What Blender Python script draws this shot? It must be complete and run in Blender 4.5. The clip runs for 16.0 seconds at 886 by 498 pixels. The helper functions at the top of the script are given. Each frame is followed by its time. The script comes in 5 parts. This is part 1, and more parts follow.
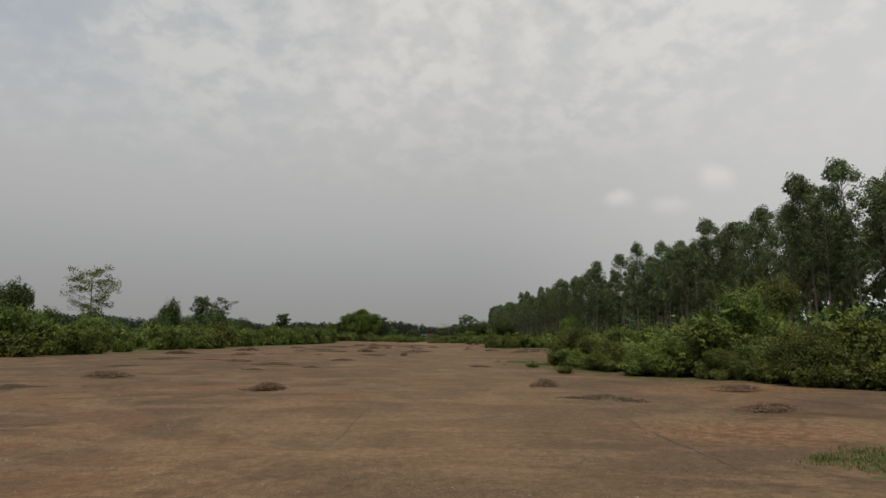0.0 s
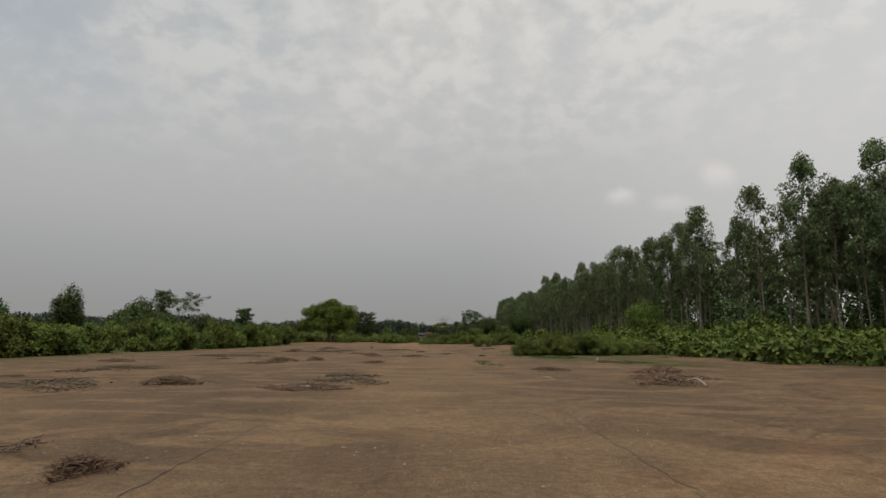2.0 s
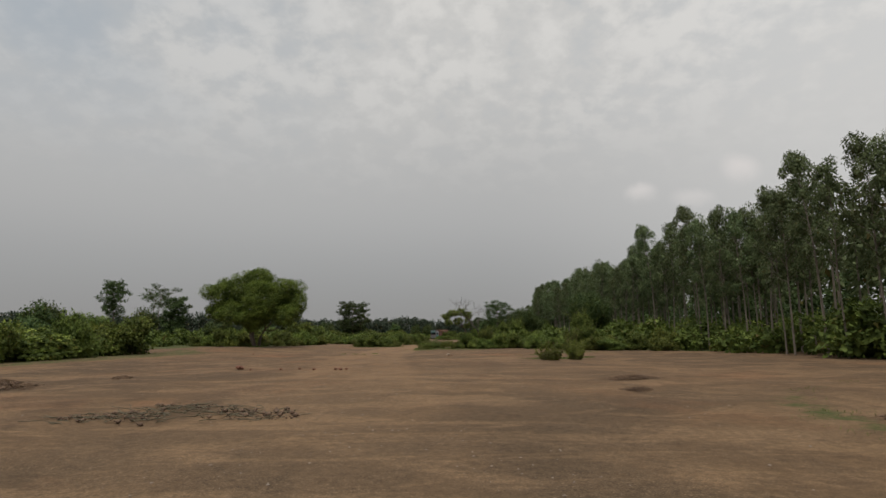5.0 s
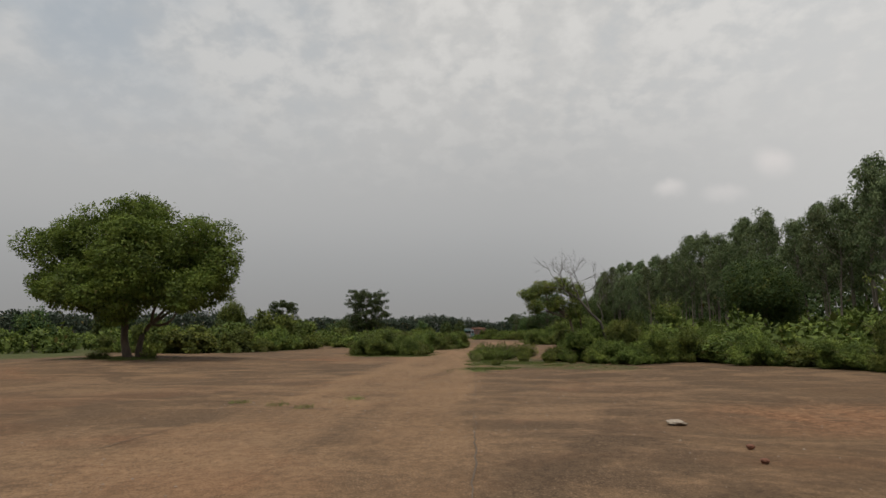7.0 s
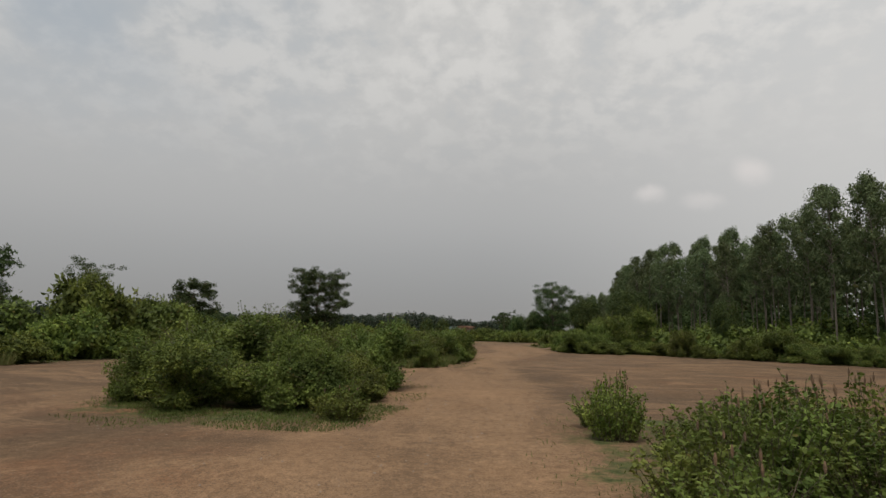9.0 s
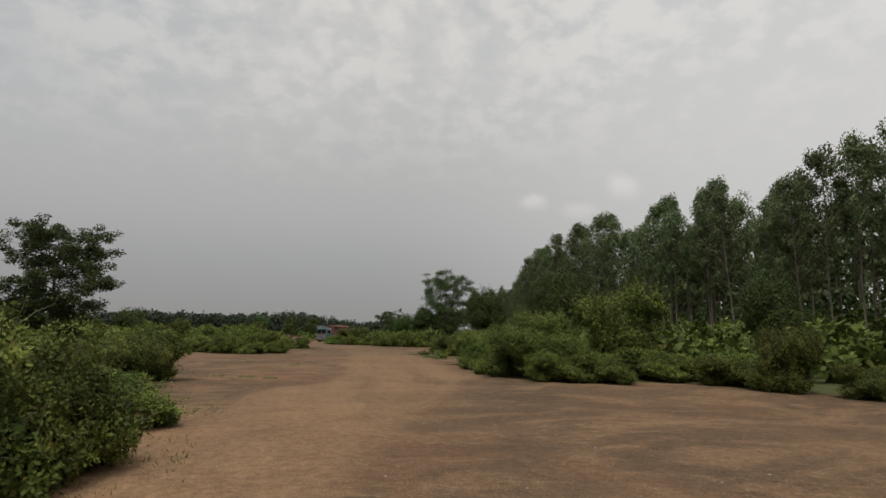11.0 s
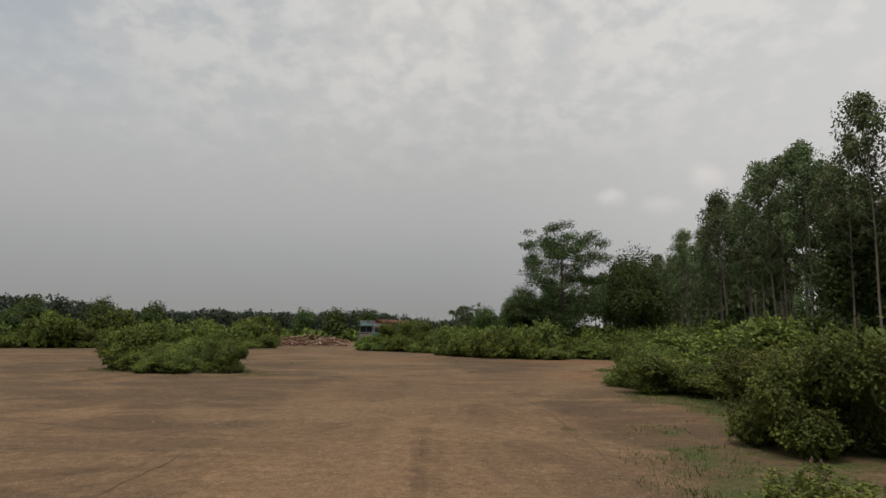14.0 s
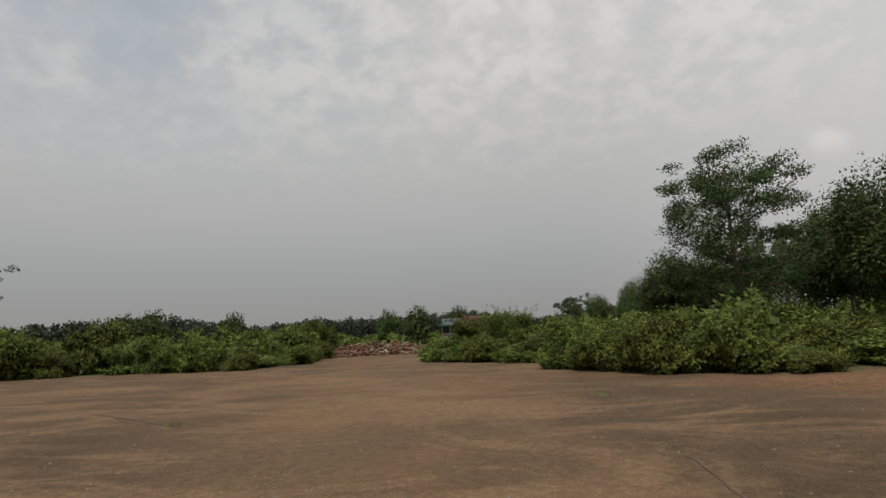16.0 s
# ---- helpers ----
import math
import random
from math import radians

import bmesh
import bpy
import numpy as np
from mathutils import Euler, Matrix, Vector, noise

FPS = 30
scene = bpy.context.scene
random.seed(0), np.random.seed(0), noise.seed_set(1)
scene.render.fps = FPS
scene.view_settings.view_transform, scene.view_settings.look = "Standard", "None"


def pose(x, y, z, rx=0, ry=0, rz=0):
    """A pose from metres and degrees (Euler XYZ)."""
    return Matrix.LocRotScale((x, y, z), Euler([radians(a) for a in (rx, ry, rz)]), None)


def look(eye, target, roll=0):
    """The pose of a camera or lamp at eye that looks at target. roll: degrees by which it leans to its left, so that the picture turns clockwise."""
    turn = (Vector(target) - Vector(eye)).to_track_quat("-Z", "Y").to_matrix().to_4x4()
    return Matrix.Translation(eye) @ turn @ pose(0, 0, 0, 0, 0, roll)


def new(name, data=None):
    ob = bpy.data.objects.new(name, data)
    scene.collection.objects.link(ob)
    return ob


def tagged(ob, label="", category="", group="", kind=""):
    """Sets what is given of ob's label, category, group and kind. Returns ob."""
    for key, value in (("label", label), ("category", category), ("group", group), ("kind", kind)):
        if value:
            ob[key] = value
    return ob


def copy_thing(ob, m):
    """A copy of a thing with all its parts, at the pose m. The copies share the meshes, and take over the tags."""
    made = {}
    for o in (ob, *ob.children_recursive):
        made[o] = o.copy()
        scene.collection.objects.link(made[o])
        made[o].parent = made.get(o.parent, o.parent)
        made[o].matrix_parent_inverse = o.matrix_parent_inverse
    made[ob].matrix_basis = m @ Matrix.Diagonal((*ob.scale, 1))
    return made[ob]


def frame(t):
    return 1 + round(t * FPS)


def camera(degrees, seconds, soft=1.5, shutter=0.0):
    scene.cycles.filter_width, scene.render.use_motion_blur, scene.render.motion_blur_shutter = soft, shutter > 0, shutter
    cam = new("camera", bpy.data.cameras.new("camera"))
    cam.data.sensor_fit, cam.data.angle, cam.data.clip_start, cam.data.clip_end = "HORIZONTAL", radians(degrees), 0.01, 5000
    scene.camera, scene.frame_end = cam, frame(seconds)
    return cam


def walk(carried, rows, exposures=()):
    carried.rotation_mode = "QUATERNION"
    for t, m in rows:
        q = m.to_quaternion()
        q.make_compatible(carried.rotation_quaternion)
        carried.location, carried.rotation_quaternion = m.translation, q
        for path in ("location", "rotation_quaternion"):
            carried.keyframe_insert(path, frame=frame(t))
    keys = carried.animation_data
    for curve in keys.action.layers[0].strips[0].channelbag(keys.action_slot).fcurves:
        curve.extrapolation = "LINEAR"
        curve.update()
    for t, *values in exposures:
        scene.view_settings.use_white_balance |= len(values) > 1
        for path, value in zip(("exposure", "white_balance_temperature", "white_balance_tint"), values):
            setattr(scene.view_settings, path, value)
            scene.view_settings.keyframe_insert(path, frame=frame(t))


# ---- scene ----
cam = camera(76.08, 16.0, soft=1.55)
PATH = [
    # seconds, x, y, z, yaw, pitch, roll
    (0.0, 0.000, 0.000, 1.467, -0.001, 8.882, 0.351),
    (0.5, 0.209, 10.202, 1.460, 0.058, 8.899, 0.289),
    (1.0, 0.439, 20.287, 1.450, 0.136, 8.868, 0.155),
    (1.5, 0.662, 30.140, 1.456, 0.182, 8.817, 0.124),
    (2.0, 0.886, 39.769, 1.490, 0.181, 8.782, 0.084),
    (2.5, 1.124, 49.198, 1.442, 0.261, 8.746, 0.048),
    (3.0, 1.339, 58.271, 1.474, 0.390, 8.692, -0.066),
    (3.5, 1.455, 66.827, 1.408, 0.508, 8.693, -0.255),
    (4.0, 1.553, 74.837, 1.415, 0.806, 8.674, -0.328),
    (4.6, 1.376, 84.925, 1.437, 1.414, 8.653, -0.370),
    (5.25, 0.604, 96.005, 1.462, 2.562, 8.630, -0.415),
    (5.9, -0.595, 106.945, 1.486, 3.716, 8.608, -0.461),
    (6.5, -1.927, 116.658, 1.508, 4.338, 8.587, -0.503),
    (7.0, -3.087, 124.690, 1.444, 4.708, 8.553, -0.508),
    (7.5, -4.244, 132.399, 1.463, 4.786, 8.412, -0.397),
    (8.0, -4.904, 139.868, 1.410, 4.718, 8.352, -0.442),
    (8.5, -5.476, 147.014, 1.418, 4.280, 8.368, -0.011),
    (9.0, -5.734, 153.585, 1.428, 2.832, 8.468, 0.816),
    (9.5, -5.557, 159.881, 1.348, 0.953, 8.724, 1.298),
    (10.1, -5.026, 167.743, 1.381, -6.137, 8.744, 1.101),
    (10.7, -3.776, 175.819, 1.413, -8.680, 8.763, 0.904),
    (11.4, -2.287, 185.374, 1.451, -6.033, 8.786, 0.675),
    (12.0, -1.738, 193.561, 1.483, 0.113, 8.806, 0.478),
    (12.5, -1.779, 200.525, 1.493, 0.117, 8.724, 0.518),
    (13.0, -1.778, 207.141, 1.420, -0.076, 8.694, 0.607),
    (13.5, -1.441, 213.129, 1.427, -0.418, 8.647, 0.571),
    (14.0, -1.064, 218.589, 1.406, -0.823, 8.605, 0.680),
    (14.5, -0.648, 223.769, 1.408, -0.914, 8.570, 0.488),
    (15.0, -0.325, 228.395, 1.450, 0.274, 8.501, -0.127),
    (15.5, -0.471, 232.366, 1.448, 3.611, 8.621, -1.171),
    (16.0, -1.060, 236.017, 1.382, 9.078, 8.730, -2.637),
]
walk(cam, [(t, pose(x, y, z, 90 + pitch, 0, yaw) @ pose(0, 0, 0, 0, 0, roll)) for t, x, y, z, yaw, pitch, roll in PATH])

# ---- world, sun ----
SUN_UP, SUN_ROUND = radians(72), radians(205)

world = bpy.data.worlds.new("overcast_sky")
scene.world = world
world.use_nodes = True
wt = world.node_tree
wt.nodes.clear()


def wnode(kind, **sets):
    n = wt.nodes.new(kind)
    for k, v in sets.items():
        n.inputs[k].default_value = v
    return n


def wmath(op, a, b=None, clamp=False):
    n = wt.nodes.new("ShaderNodeMath")
    n.operation, n.use_clamp = op, clamp
    for i, s in enumerate((a, b)):
        if s is None:
            continue
        if isinstance(s, (int, float)):
            n.inputs[i].default_value = s
        else:
            wt.links.new(s, n.inputs[i])
    return n.outputs[0]


def wmix(fac, a, b):
    n = wt.nodes.new("ShaderNodeMix")
    n.data_type = "RGBA"
    for sock, s in ((n.inputs[0], fac), (n.inputs[6], a), (n.inputs[7], b)):
        if isinstance(s, (int, float, tuple)):
            sock.default_value = s
        else:
            wt.links.new(s, sock)
    return n.outputs[2]


def wramp(value, lo, hi):
    n = wt.nodes.new("ShaderNodeMapRange")
    n.interpolation_type = "SMOOTHSTEP"
    wt.links.new(value, n.inputs[0])
    n.inputs[1].default_value, n.inputs[2].default_value = lo, hi
    return n.outputs[0]


def wnoise(vec, scale, detail, rough, warp=0.0):
    n = wt.nodes.new("ShaderNodeTexNoise")
    n.inputs["Scale"].default_value, n.inputs["Detail"].default_value = scale, detail
    n.inputs["Roughness"].default_value, n.inputs["Distortion"].default_value = rough, warp
    wt.links.new(vec, n.inputs["Vector"])
    return n.outputs["Fac"]


wcoord = wt.nodes.new("ShaderNodeTexCoord")
wsep = wt.nodes.new("ShaderNodeSeparateXYZ")
wt.links.new(wcoord.outputs["Generated"], wsep.inputs[0])
up = wmath("MAXIMUM", wsep.outputs[2], 0.0)
# the cloud sheet is flat: its pattern shrinks towards the horizon
sheet_z = wmath("ADD", up, 0.42)
sheet = wt.nodes.new("ShaderNodeCombineXYZ")
wt.links.new(wmath("DIVIDE", wsep.outputs[0], sheet_z), sheet.inputs[0])
wt.links.new(wmath("DIVIDE", wsep.outputs[1], sheet_z), sheet.inputs[1])
sheet = sheet.outputs[0]

big = wnoise(sheet, 1.7, 3, 0.5, 0.3)
mid = wnoise(sheet, 3.6, 5, 0.5, 0.2)
fine = wnoise(sheet, 15, 6, 0.56, 0.1)
height = wramp(up, 0.20, 0.58)
# grey haze low down, white sheet higher up
haze = (0.285, 0.282, 0.282, 1)
veil = wmix(wramp(up, 0.0, 0.22), haze, (0.415, 0.412, 0.405, 1))
veil = wmix(wramp(up, 0.12, 0.5), veil, (0.60, 0.592, 0.572, 1))
# curdled brighter lumps and thin blue-grey gaps
lump = wmath("MULTIPLY", wramp(wmath("ADD", wmath("MULTIPLY", mid, 0.35), wmath("MULTIPLY", fine, 0.65)), 0.44, 0.60), height)
veil = wmix(wmath("MULTIPLY", lump, 0.6), veil, (0.78, 0.76, 0.725, 1))
gap = wmath("MULTIPLY", wramp(wmath("ADD", wmath("MULTIPLY", big, 0.45), wmath("MULTIPLY", fine, 0.55)), 0.50, 0.37), height)
veil = wmix(wmath("MULTIPLY", gap, 0.34), veil, (0.36, 0.41, 0.455, 1))
# the veil is brighter towards the hidden sun, thinner and bluer away from it
veil = wmix(wramp(wsep.outputs[0], 0.0, 0.75), veil, wmix(0.5, veil, (0.78, 0.765, 0.74, 1)))
thin = wmath("MULTIPLY", wmath("MULTIPLY", wramp(wsep.outputs[0], -0.12, -0.62), height), wramp(mid, 0.62, 0.40))
veil = wmix(wmath("MULTIPLY", wmath("MULTIPLY", wramp(wsep.outputs[0], 0.0, -0.6), height), 0.45), veil, (0.43, 0.45, 0.465, 1))
veil = wmix(wmath("MULTIPLY", thin, 0.85), veil, (0.36, 0.415, 0.47, 1))


def puff(way, wide, tall):
    """A small far heap of cloud in that direction."""
    dx = wmath("SUBTRACT", wmath("DIVIDE", wsep.outputs[0], wsep.outputs[1]), way[0] / way[1])
    dz = wmath("SUBTRACT", wmath("DIVIDE", wsep.outputs[2], wsep.outputs[1]), way[2] / way[1])
    dz = wmath("ADD", dz, wmath("MULTIPLY", wmath("SUBTRACT", wnoise(wcoord.outputs["Generated"], 22, 4, 0.6), 0.5), 0.03))
    a, b = wmath("DIVIDE", dx, wide), wmath("DIVIDE", dz, tall)
    r = wmath("SQRT", wmath("ADD", wmath("MULTIPLY", a, a), wmath("MULTIPLY", b, b)))
    soft = wramp(b, -1.0, 0.6)
    ahead = wramp(wsep.outputs[1], 0.2, 0.4)
    return wmath("MULTIPLY", wmath("MULTIPLY", wramp(r, 1.05, 0.25), soft), ahead)


for way, wide, tall, white in (((0.432, 0.867, 0.250), 0.044, 0.040, 1.0), ((0.296, 0.928, 0.228), 0.036, 0.028, 0.8),
                               ((0.372, 0.904, 0.213), 0.05, 0.026, 0.55)):
    veil = wmix(wmath("MULTIPLY", puff(way, wide, tall), white), veil, (0.70, 0.665, 0.64, 1))

sky = wt.nodes.new("ShaderNodeTexSky")
sky.sky_type, sky.sun_disc = "NISHITA", False
sky.sun_elevation, sky.sun_rotation = SUN_UP, SUN_ROUND
back = wnode("ShaderNodeBackground", Strength=0.06)
wt.links.new(sky.outputs[0], back.inputs[0])
cover = wnode("ShaderNodeBackground", Strength=1.0)
wt.links.new(veil, cover.inputs[0])
both = wnode("ShaderNodeMixShader", Fac=0.93)
wt.links.new(back.outputs[0], both.inputs[1])
wt.links.new(cover.outputs[0], both.inputs[2])
wout = wt.nodes.new("ShaderNodeOutputWorld")
wt.links.new(both.outputs[0], wout.inputs[0])

sun_data = bpy.data.lights.new("sun", "SUN")
sun_data.energy, sun_data.angle, sun_data.color = 2.5, radians(24), (1.0, 0.95, 0.88)
sun = new("sun", sun_data)
sun.matrix_world = look((math.sin(SUN_ROUND) * 200 * math.cos(SUN_UP), math.cos(SUN_ROUND) * 200 * math.cos(SUN_UP), 200 * math.sin(SUN_UP)), (0, 0, 0))

# ---- materials ----


def material(name):
    m = bpy.data.materials.new(name)
    m.use_nodes = True
    nt = m.node_tree
    nt.nodes.clear()
    out = nt.nodes.new("ShaderNodeOutputMaterial")
    bsdf = nt.nodes.new("ShaderNodeBsdfPrincipled")
    nt.links.new(bsdf.outputs[0], out.inputs[0])
    return m, nt, bsdf, out


def mixed(nt, fac, a, b, mode="MIX"):
    n = nt.nodes.new("ShaderNodeMix")
    n.data_type, n.blend_type = "RGBA", mode
    for sock, s in ((n.inputs[0], fac), (n.inputs[6], a), (n.inputs[7], b)):
        if isinstance(s, (int, float)):
            sock.default_value = s
        elif isinstance(s, tuple):
            sock.default_value = (*s, 1) if len(s) == 3 else s
        else:
            nt.links.new(s, sock)
    return n.outputs[2]


def ramped(nt, value, lo, hi):
    n = nt.nodes.new("ShaderNodeMapRange")
    n.interpolation_type = "SMOOTHSTEP"
    nt.links.new(value, n.inputs[0])
    n.inputs[1].default_value, n.inputs[2].default_value = lo, hi
    return n.outputs[0]


def sums(nt, op, a, b):
    n = nt.nodes.new("ShaderNodeMath")
    n.operation = op
    for i, s in enumerate((a, b)):
        if isinstance(s, (int, float)):
            n.inputs[i].default_value = s
        else:
            nt.links.new(s, n.inputs[i])
    return n.outputs[0]


def noised(nt, scale, detail=4, rough=0.55, stretch=(1, 1, 1), warp=0.0, turn=0.0):
    co = nt.nodes.new("ShaderNodeTexCoord")
    mp = nt.nodes.new("ShaderNodeMapping")
    mp.inputs["Scale"].default_value = stretch
    mp.inputs["Rotation"].default_value = (0, 0, turn)
    nt.links.new(co.outputs["Object"], mp.inputs[0])
    n = nt.nodes.new("ShaderNodeTexNoise")
    n.inputs["Scale"].default_value, n.inputs["Detail"].default_value = scale, detail
    n.inputs["Roughness"].default_value, n.inputs["Distortion"].default_value = rough, warp
    nt.links.new(mp.outputs[0], n.inputs["Vector"])
    return n.outputs["Fac"]


def bumped(nt, bsdf, heights, strength, distance):
    n = nt.nodes.new("ShaderNodeBump")
    n.inputs["Strength"].default_value, n.inputs["Distance"].default_value = strength, distance
    nt.links.new(heights, n.inputs["Height"])
    nt.links.new(n.outputs[0], bsdf.inputs["Normal"])


def leaf_material(name, dark, light, dry=(0.12, 0.10, 0.03), dryness=0.05, through_light=0.18, gloss=0.6):
    m, nt, bsdf, out = material(name)
    geo = nt.nodes.new("ShaderNodeNewGeometry")
    info = nt.nodes.new("ShaderNodeObjectInfo")
    lumps = ramped(nt, noised(nt, 1.6, 4, 0.6), 0.36, 0.64)
    col = mixed(nt, sums(nt, "ADD", sums(nt, "MULTIPLY", geo.outputs["Random Per Island"], 0.22), sums(nt, "MULTIPLY", lumps, 0.78)), dark, light)
    old = ramped(nt, sums(nt, "FRACT", sums(nt, "MULTIPLY", geo.outputs["Random Per Island"], 17.3), 0.0), 1.0 - dryness, 1.0)
    col = mixed(nt, old, col, dry)
    hue = nt.nodes.new("ShaderNodeHueSaturation")
    nt.links.new(sums(nt, "ADD", 0.48, sums(nt, "MULTIPLY", info.outputs["Random"], 0.035)), hue.inputs["Hue"])
    nt.links.new(sums(nt, "ADD", 0.75, sums(nt, "MULTIPLY", info.outputs["Random"], 0.5)), hue.inputs["Value"])
    nt.links.new(col, hue.inputs["Color"])
    nt.links.new(hue.outputs[0], bsdf.inputs["Base Color"])
    bsdf.inputs["Roughness"].default_value = gloss
    bsdf.inputs["Specular IOR Level"].default_value = 0.12
    tr = nt.nodes.new("ShaderNodeBsdfTranslucent")
    nt.links.new(hue.outputs[0], tr.inputs[0])
    mix = nt.nodes.new("ShaderNodeMixShader")
    mix.inputs[0].default_value = through_light
    nt.links.new(bsdf.outputs[0], mix.inputs[1])
    nt.links.new(tr.outputs[0], mix.inputs[2])
    nt.links.new(mix.outputs[0], out.inputs[0])
    return m


def plain_material(name, a, b, scale, rough=0.8, stretch=(1, 1, 1), bump=0.4, metal=0.0, fine=6.0):
    """Two colours by a coarse and a fine noise, with a little relief."""
    m, nt, bsdf, out = material(name)
    n1, n2 = noised(nt, scale, 5, 0.6, stretch), noised(nt, scale * fine, 4, 0.65, stretch)
    col = mixed(nt, ramped(nt, n1, 0.35, 0.65), a, b)
    col = mixed(nt, sums(nt, "MULTIPLY", ramped(nt, n2, 0.5, 0.8), 0.5), col, tuple(c * 0.55 for c in a))
    nt.links.new(col, bsdf.inputs["Base Color"])
    bsdf.inputs["Roughness"].default_value, bsdf.inputs["Metallic"].default_value = rough, metal
    bumped(nt, bsdf, n2, bump, 0.03)
    return m


M_GUM = leaf_material("gum_leaf", (0.052, 0.076, 0.034), (0.165, 0.205, 0.092), dryness=0.04, through_light=0.26)
M_BUSH = leaf_material("bush_leaf", (0.068, 0.102, 0.020), (0.245, 0.285, 0.062), through_light=0.26)
M_BUSH_DARK = leaf_material("dark_bush_leaf", (0.052, 0.080, 0.018), (0.180, 0.226, 0.050), through_light=0.26)
M_BUSH_YELLOW = leaf_material("yellow_bush_leaf", (0.075, 0.105, 0.022), (0.225, 0.250, 0.060), dryness=0.08, through_light=0.26)
M_NEEM = leaf_material("neem_leaf", (0.054, 0.085, 0.014), (0.168, 0.212, 0.040), dryness=0.03, through_light=0.28)
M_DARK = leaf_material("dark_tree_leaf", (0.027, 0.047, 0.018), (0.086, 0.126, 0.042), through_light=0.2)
# darker green that stands in for the shade inside bushes and crowns
M_INNER_SHADE = leaf_material("inner_shade_leaf", (0.042, 0.062, 0.015), (0.116, 0.146, 0.034), through_light=0.2)
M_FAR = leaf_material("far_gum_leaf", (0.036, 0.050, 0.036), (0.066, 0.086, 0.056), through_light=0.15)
M_GRASS = leaf_material("grass_blade", (0.050, 0.078, 0.019), (0.125, 0.158, 0.044), dry=(0.20, 0.165, 0.07), dryness=0.16)
M_REED = leaf_material("tall_grass_blade", (0.101, 0.142, 0.041), (0.243, 0.270, 0.101), dry=(0.28, 0.23, 0.11), dryness=0.25)
M_GUMBARK = plain_material("gum_bark", (0.21, 0.175, 0.14), (0.12, 0.10, 0.08), 1.4, stretch=(1, 1, 0.35))
M_BARK = plain_material("brown_bark", (0.12, 0.085, 0.06), (0.07, 0.052, 0.04), 3.0, stretch=(1, 1, 0.3))
M_DEAD = plain_material("grey_dead_wood", (0.105, 0.09, 0.075), (0.06, 0.052, 0.043), 3.0, stretch=(1, 1, 0.3))
M_TWIG = plain_material("twig", (0.11, 0.085, 0.05), (0.07, 0.065, 0.035), 5.0)
M_STRAW = plain_material("dry_straw", (0.215, 0.135, 0.078), (0.105, 0.066, 0.040), 6.0)
M_CLOD = plain_material("damp_clod_soil", (0.095, 0.060, 0.040), (0.165, 0.106, 0.068), 2.5, rough=0.95, bump=0.9, fine=9)
M_STONE = plain_material("stone", (0.22, 0.175, 0.135), (0.15, 0.115, 0.088), 9.0, rough=0.9)
M_BRICK = plain_material("red_laterite_stone", (0.20, 0.085, 0.05), (0.13, 0.055, 0.035), 7.0, rough=0.9)
M_LOG = plain_material("red_brown_log", (0.25, 0.125, 0.080), (0.15, 0.078, 0.050), 4.0, stretch=(1, 1, 0.4))
M_PALE = plain_material("pale_chip", (0.38, 0.32, 0.25), (0.26, 0.21, 0.16), 8.0)
M_JOINT = plain_material("joint_dirt", (0.070, 0.051, 0.035), (0.110, 0.080, 0.054), 2.0, rough=0.95)


